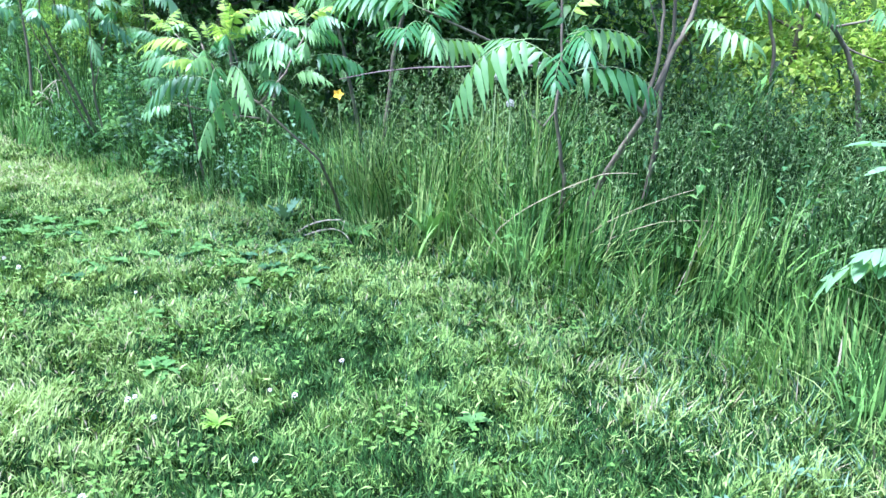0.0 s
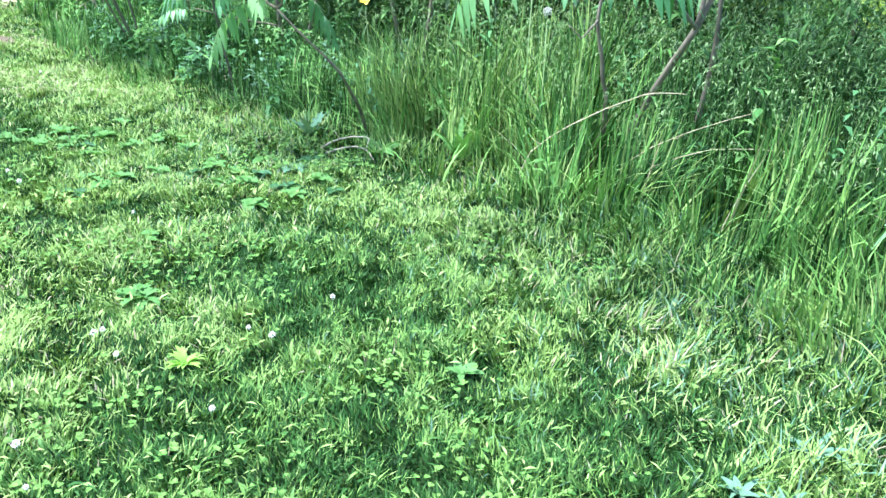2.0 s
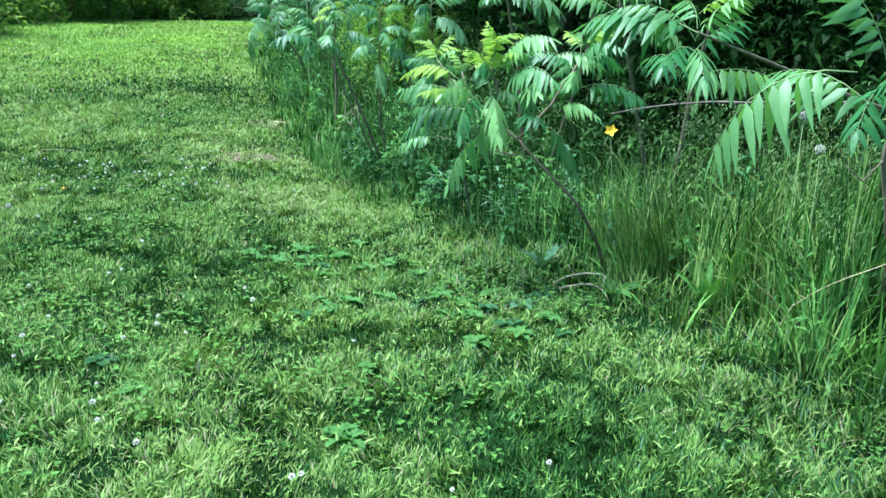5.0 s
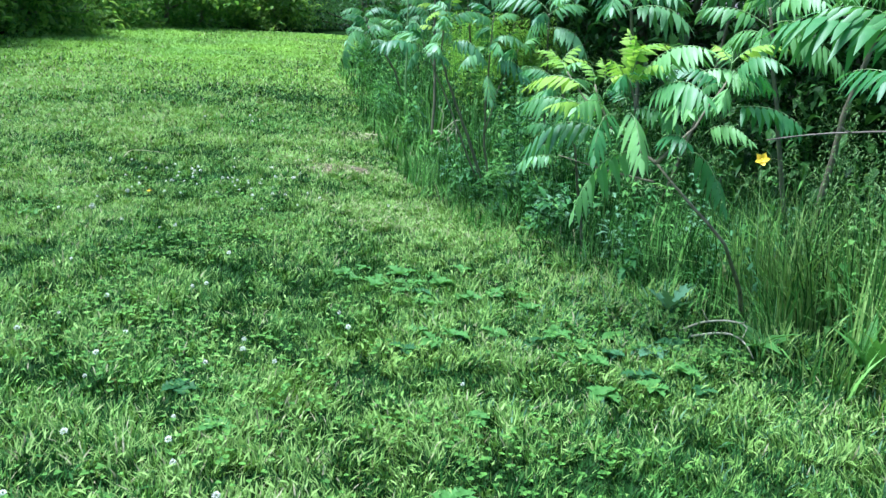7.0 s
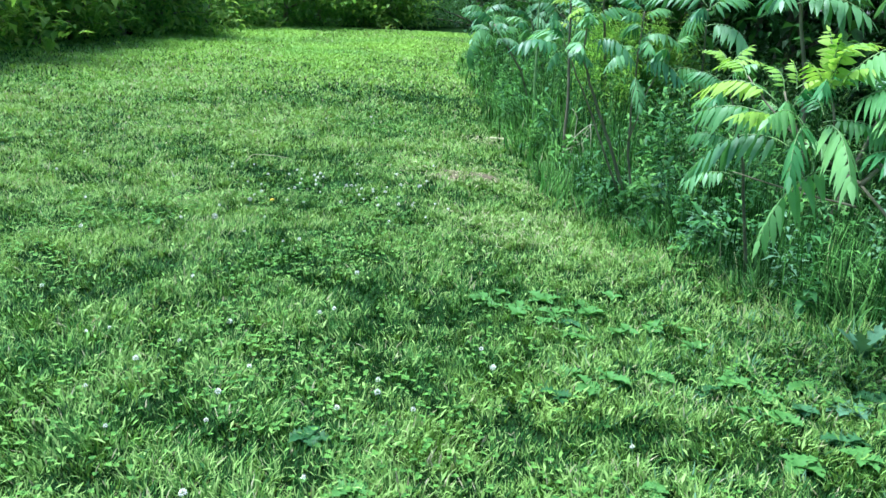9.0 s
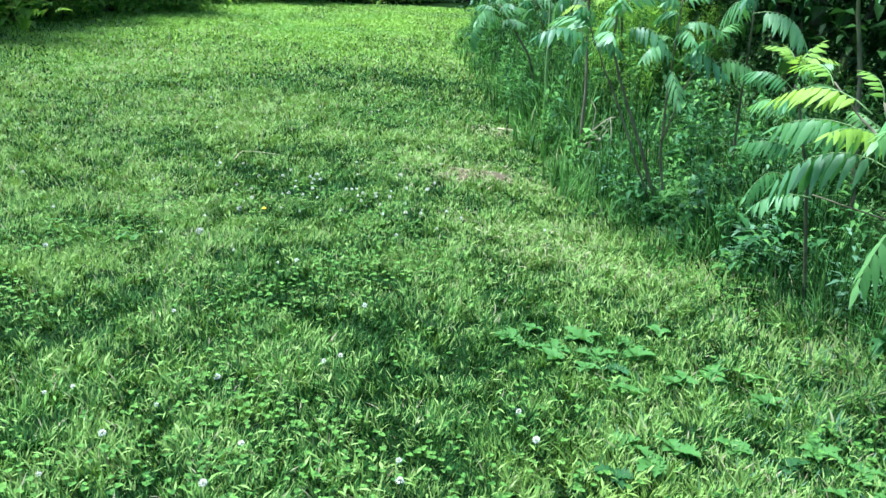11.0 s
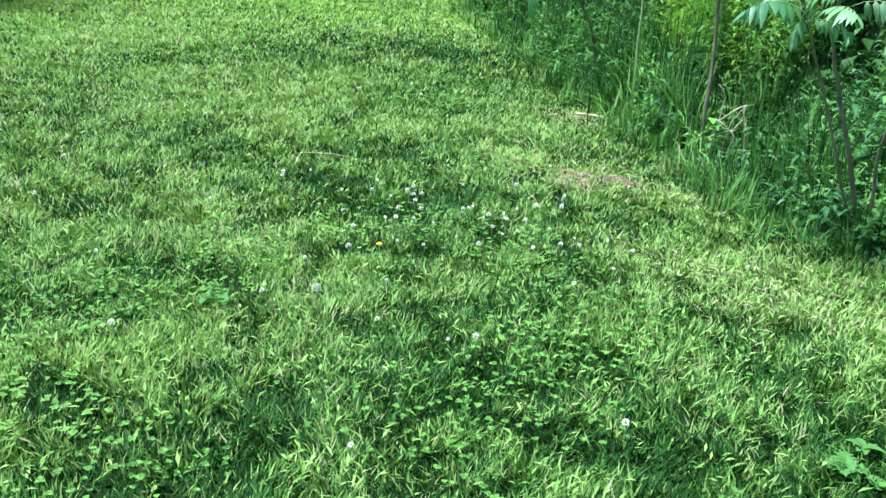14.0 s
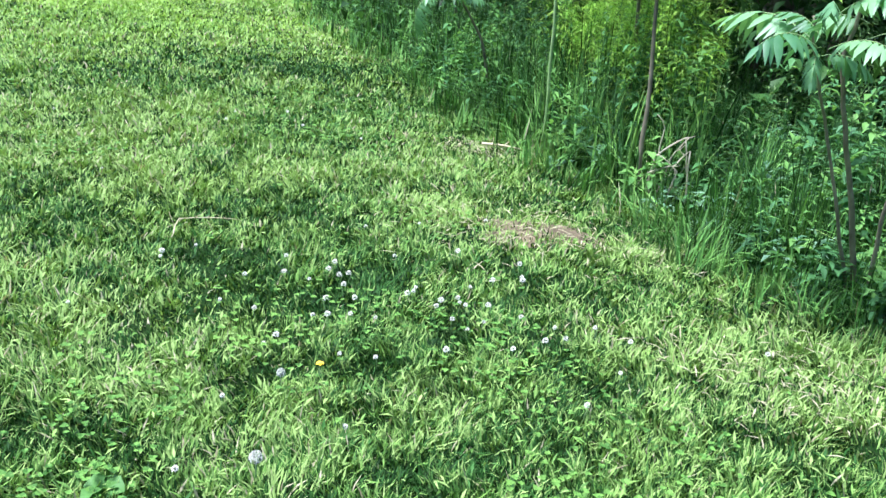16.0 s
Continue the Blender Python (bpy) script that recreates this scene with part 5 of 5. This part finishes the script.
def clover_flower(seed_no, size, height):
    """A white clover head: a ball of many small upright florets on a thin stalk."""
    rg = random.Random(seed_no)
    root = thing("clover_flower", (0, 0, 0), "round white clover flower in the lawn", "flower", "white clover flowers in the lawn")
    flower_stem(root, height, 0.0011, (rg.uniform(-0.01, 0.01), rg.uniform(-0.01, 0.01)), STEM_GREEN)
    P, A, E2 = [], [], []
    for i in range(34):
        z = 1 - 1.6 * (i + 0.5) / 34
        a = i * 2.39996
        r = math.sqrt(max(0, 1 - z * z))
        P.append((math.cos(a) * r * size * 0.35, math.sin(a) * r * size * 0.35, height + z * size * 0.35))
        A.append(a), E2.append(math.asin(z))
    n = len(P)
    V = leaflets(np.array(P), np.array(A), np.array(E2), np.full(n, size * 0.72), np.full(n, size * 0.36), 0.3, 0.05)
    part("head", stamp("head", [(V, LEAF_FACES, 0)], [PETAL_WHITE]), None, root)
    return root


CLOVER_KINDS = [clover_flower(1, 0.0085, 0.055), clover_flower(2, 0.0105, 0.06), clover_flower(3, 0.007, 0.045)]
rc = random.Random(12)
spots = []
for cx, cy, sx, sy, n in ((-3.72, 4.75, 0.32, 0.24, 44), (-3.5, 4.9, 0.7, 0.35, 14), (-1.65, 2.7, 0.35, 0.3, 14), (-1.25, 2.15, 0.3, 0.35, 6), (-4.2, 4.1, 0.6, 0.4, 5), (-2.6, 3.2, 0.8, 0.5, 8), (-5.5, 5.6, 1.5, 1.2, 16), (-0.4, 2.3, 0.5, 0.3, 5), (-3.0, 3.0, 0.6, 0.3, 8)):
    spots += [(rc.gauss(cx, sx), rc.gauss(cy, sy)) for _ in range(n)]
spots = [p for p in spots if line_distance(np.array([p[0]]), np.array([p[1]]), EDGE)[0][0] < -0.3]
for i, (x, y) in enumerate(spots):
    m = Matrix.Translation((x, y, gz(x, y))) @ pose(0, 0, 0, rc.uniform(-8, 8), rc.uniform(-8, 8), rc.uniform(0, 360))
    if i < 3:
        CLOVER_KINDS[i].matrix_basis = m
    else:
        copy_thing(CLOVER_KINDS[i % 3], m)


def petals_flower(at, height, n, length, width, rise, lean, label, seed_no, rows=2, tilt=0):
    rg = random.Random(seed_no)
    root = thing("yellow_flower", (at[0], at[1], gz(*at)), label, "flower")
    flower_stem(root, height, 0.002, lean, STEM_GREEN)
    bm = bmesh.new()
    bmesh.ops.create_uvsphere(bm, u_segments=8, v_segments=5, radius=width * 0.5)
    bloom = part("bloom", bm, PETAL_YELLOW, root)
    bloom.matrix_basis = pose(lean[0], lean[1], height + 0.003, tilt, 0, 15)
    for k in range(rows):
        for i in range(n):
            ob = part("petal", broad_leaf(length * (1 - 0.2 * k), width, math.radians(rise + 25 * k), 0.5, 0.05, rg, 4), PETAL_YELLOW, bloom)
            ob.matrix_basis = pose(0, 0, -0.003, 0, 0, i * 360 / n + k * 20 + rg.uniform(-8, 8))


petals_flower((-0.50, 4.40), 0.68, 5, 0.034, 0.026, 62, (-0.05, -0.04), "yellow flower on a tall thin stalk in the shade", 5, tilt=62)
petals_flower((-3.69, 4.35), 0.06, 5, 0.012, 0.011, 25, (0, 0), "small yellow buttercup in the lawn", 6)


def seed_clock(at, height, radius, lean, label, seed_no):
    """A dandelion-like seed ball: fine rays from a small core."""
    rg = np.random.default_rng(seed_no)
    root = thing("seed_clock", (at[0], at[1], gz(*at)), label, "seed head")
    flower_stem(root, height, 0.002, lean, STEM_GREEN)
    n = 130
    z = rg.uniform(-0.8, 1, n)
    a = rg.uniform(0, 2 * np.pi, n)
    el = np.arcsin(z)
    d = np.stack([np.cos(a) * np.cos(el), np.sin(a) * np.cos(el), z], 1)
    c = np.array([lean[0], lean[1], height])
    V1 = leaflets(c + d * radius * 0.1, a, el, np.full(n, radius * 0.75), np.full(n, 0.0011), 0.1, 0)
    sets = [(V1, LEAF_FACES, 0)]
    for k in range(3):
        sets.append((leaflets(c + d * radius * 0.8, a + rg.normal(0, 0.7, n), el + rg.normal(0, 0.7, n), np.full(n, radius * 0.3), np.full(n, radius * 0.14), 0.1, 0), LEAF_FACES, 0))
    part("seed_ball", stamp("seed_ball", sets, [FLUFF]), None, root)


seed_clock((0.30, 3.98), 0.75, 0.019, (-0.02, -0.02), "round grey seed clock on a tall stalk", 1)
seed_clock((0.22, 4.02), 0.86, 0.016, (-0.01, -0.02), "small grey seed clock on a tall stalk", 2)
seed_clock((-3.62, 3.90), 0.07, 0.015, (0, 0), "white dandelion clock low in the lawn", 3)
seed_clock((-3.75, 4.25), 0.07, 0.012, (0, 0), "small white dandelion clock low in the lawn", 4)


def stalk(pts, r, mat, name, label, category):
    """A fallen or bent dry stem lying across the plants."""
    rg = random.Random(len(label) + int(abs(pts[0][0]) * 100))
    x, y, z = pts[0]
    root = new(name)
    root.location = (x, y, z)
    tagged(root, label, category)
    line = []
    for a, b in zip(pts[:-1], pts[1:]):
        seg = bend_line(Vector(a) - Vector(pts[0]), Vector(b) - Vector(pts[0]), 4, 0.006, 0.004, rg)
        line += seg if not line else seg[1:]
    bm = bmesh.new()
    m = len(line) - 1
    tube(bm, line, [r * (1 - 0.5 * i / m) for i in range(m + 1)], 6)
    part("stem", bm, mat, root)
    # two short broken twigs
    for k in (m // 3, 2 * m // 3):
        bm = bmesh.new()
        d = Vector((rg.uniform(-1, 1), rg.uniform(-1, 1), rg.uniform(0, 0.8))).normalized() * 0.05
        tube(bm, [line[k], line[k] + d * 0.5, line[k] + d + Vector((0, 0, 0.01))], [r * 0.6, r * 0.4, r * 0.2], 5)
        part("twig", bm, mat, root)


stalk([(0.20, 3.88, 0.0), (0.27, 3.85, 0.20), (0.42, 3.81, 0.34), (0.69, 3.80, 0.49), (0.85, 3.78, 0.51)], 0.0026, DRY, "dry_stalk", "pale broken stalk bent over in the tall grass", "stalk")
stalk([(0.52, 3.82, 0.0), (0.67, 3.78, 0.22), (0.82, 3.74, 0.34), (1.09, 3.71, 0.47)], 0.0026, DRY, "dry_stalk", "pale dry stalk leaning in the tall grass", "stalk")
stalk([(0.60, 3.76, 0.0), (0.76, 3.73, 0.22), (0.97, 3.70, 0.32), (1.28, 3.62, 0.36)], 0.0026, DRY, "dry_stalk", "pale dry stalk leaning in the tall grass", "stalk")
stalk([(0.40, 3.97, 0.93), (0.0, 4.15, 0.88), (-0.26, 4.27, 0.84), (-0.53, 4.24, 0.78)], 0.005, GREY_TWIG, "dead_twig", "thin grey dead twig under the sumac", "twig")
stalk([(-0.72, 4.15, 0.02), (-0.62, 4.2, 0.07), (-0.5, 4.2, 0.09), (-0.38, 4.12, 0.03)], 0.005, PALE_DRY, "dry_stalk", "bent straw at the lawn's edge", "stalk")
stalk([(-0.66, 4.10, 0.03), (-0.55, 4.13, 0.06), (-0.48, 4.1, 0.06), (-0.42, 4.02, 0.03)], 0.005, PALE_DRY, "dry_stalk", "bent straw at the lawn's edge", "stalk")
stalk([(-4.61, 5.02, 0.03), (-4.66, 5.14, 0.06), (-4.5, 5.3, 0.04)], 0.0028, DRY, "dry_stalk", "bent pale straw lying on the lawn", "stalk")
stalk([(-4.05, 7.12, 0.05), (-3.8, 7.08, 0.06)], 0.009, DRY, "dry_stalk", "short dry stick lying in the grass", "stick")
for pts, r in (([(-3.10, 6.62, 0.0), (-3.07, 6.60, 0.24), (-2.95, 6.58, 0.35), (-2.92, 6.58, 0.18)], 0.006), ([(-3.08, 6.60, 0.0), (-3.05, 6.58, 0.38), (-3.09, 6.57, 0.44)], 0.004), ([(-3.05, 6.6, 0.0), (-3.0, 6.58, 0.25), (-2.93, 6.56, 0.36)], 0.004),
               ([(-3.16, 6.58, 0.0), (-3.1, 6.56, 0.16), (-2.98, 6.55, 0.22), (-2.95, 6.55, 0.11)], 0.005), ([(-3.0, 6.55, 0.0), (-2.96, 6.53, 0.2), (-3.06, 6.52, 0.27)], 0.004), ([(-2.9, 6.56, 0.0), (-2.92, 6.54, 0.3), (-2.99, 6.53, 0.2)], 0.005)):
    stalk(pts, r, PALE_DRY, "dry_stalk", "curled dead pale stalk beside the bare stem", "stalk")



# ---- bare patch ----
def bare_patch():
    """A worn spot with dry litter where the soil shows."""
    rg = np.random.default_rng(4)
    bm = bmesh.new()
    c = bm.verts.new((0, 0, 0.012))
    rings = []
    for k in (0.5, 1.0):
        rings.append([bm.verts.new((math.cos(a) * 0.30 * k * (1 + 0.3 * math.sin(3 * a + 1) + 0.1 * math.sin(7 * a)), math.sin(a) * 0.22 * k * (1 + 0.25 * math.sin(2 * a)), 0.012 if k < 1 else -0.01)) for a in np.linspace(0, 2 * np.pi, 24, endpoint=False)])
    for i in range(24):
        j = (i + 1) % 24
        bm.faces.new((c, rings[0][i], rings[0][j])).smooth = True
        bm.faces.new((rings[0][i], rings[1][i], rings[1][j], rings[0][j])).smooth = True
    ob = new("bare_patch", mesh_of("bare_patch", bm, BARE))
    ob.location = (BROWN[0], BROWN[1], gz(*BROWN) + 0.004)
    tagged(ob, "bare brown earth patch worn in the lawn", "earth patch", kind="structure")
    n = 300
    x, y = BROWN[0] + rg.normal(0, 0.3, n), BROWN[1] + rg.normal(0, 0.22, n)
    x2, y2 = -4.0 + rg.normal(0, 0.16, 260), 7.1 + rg.normal(0, 0.10, 260)
    x3, y3 = -2.55 + rg.normal(0, 0.2, 130), 4.95 + rg.normal(0, 0.18, 130)
    x, y = np.concatenate([x, x2, x3]), np.concatenate([y, y2, y3])
    n = len(x)
    P = np.stack([x, y, ground_z(x, y) + rg.uniform(0.016, 0.05, n)], 1)
    s = rg.uniform(0.03, 0.09, n)
    V = leaflets(P, rg.uniform(0, 2 * np.pi, n), rg.uniform(-0.15, 0.35, n), s, rg.uniform(0.003, 0.007, n), 0.1, 0.1)
    tagged(new("dry_litter", stamp("dry_litter", [(V, LEAF_FACES, 0)], [STRAW])), "dry straw and clippings scattered on the worn lawn", "litter", kind="stuff")


bare_patch()
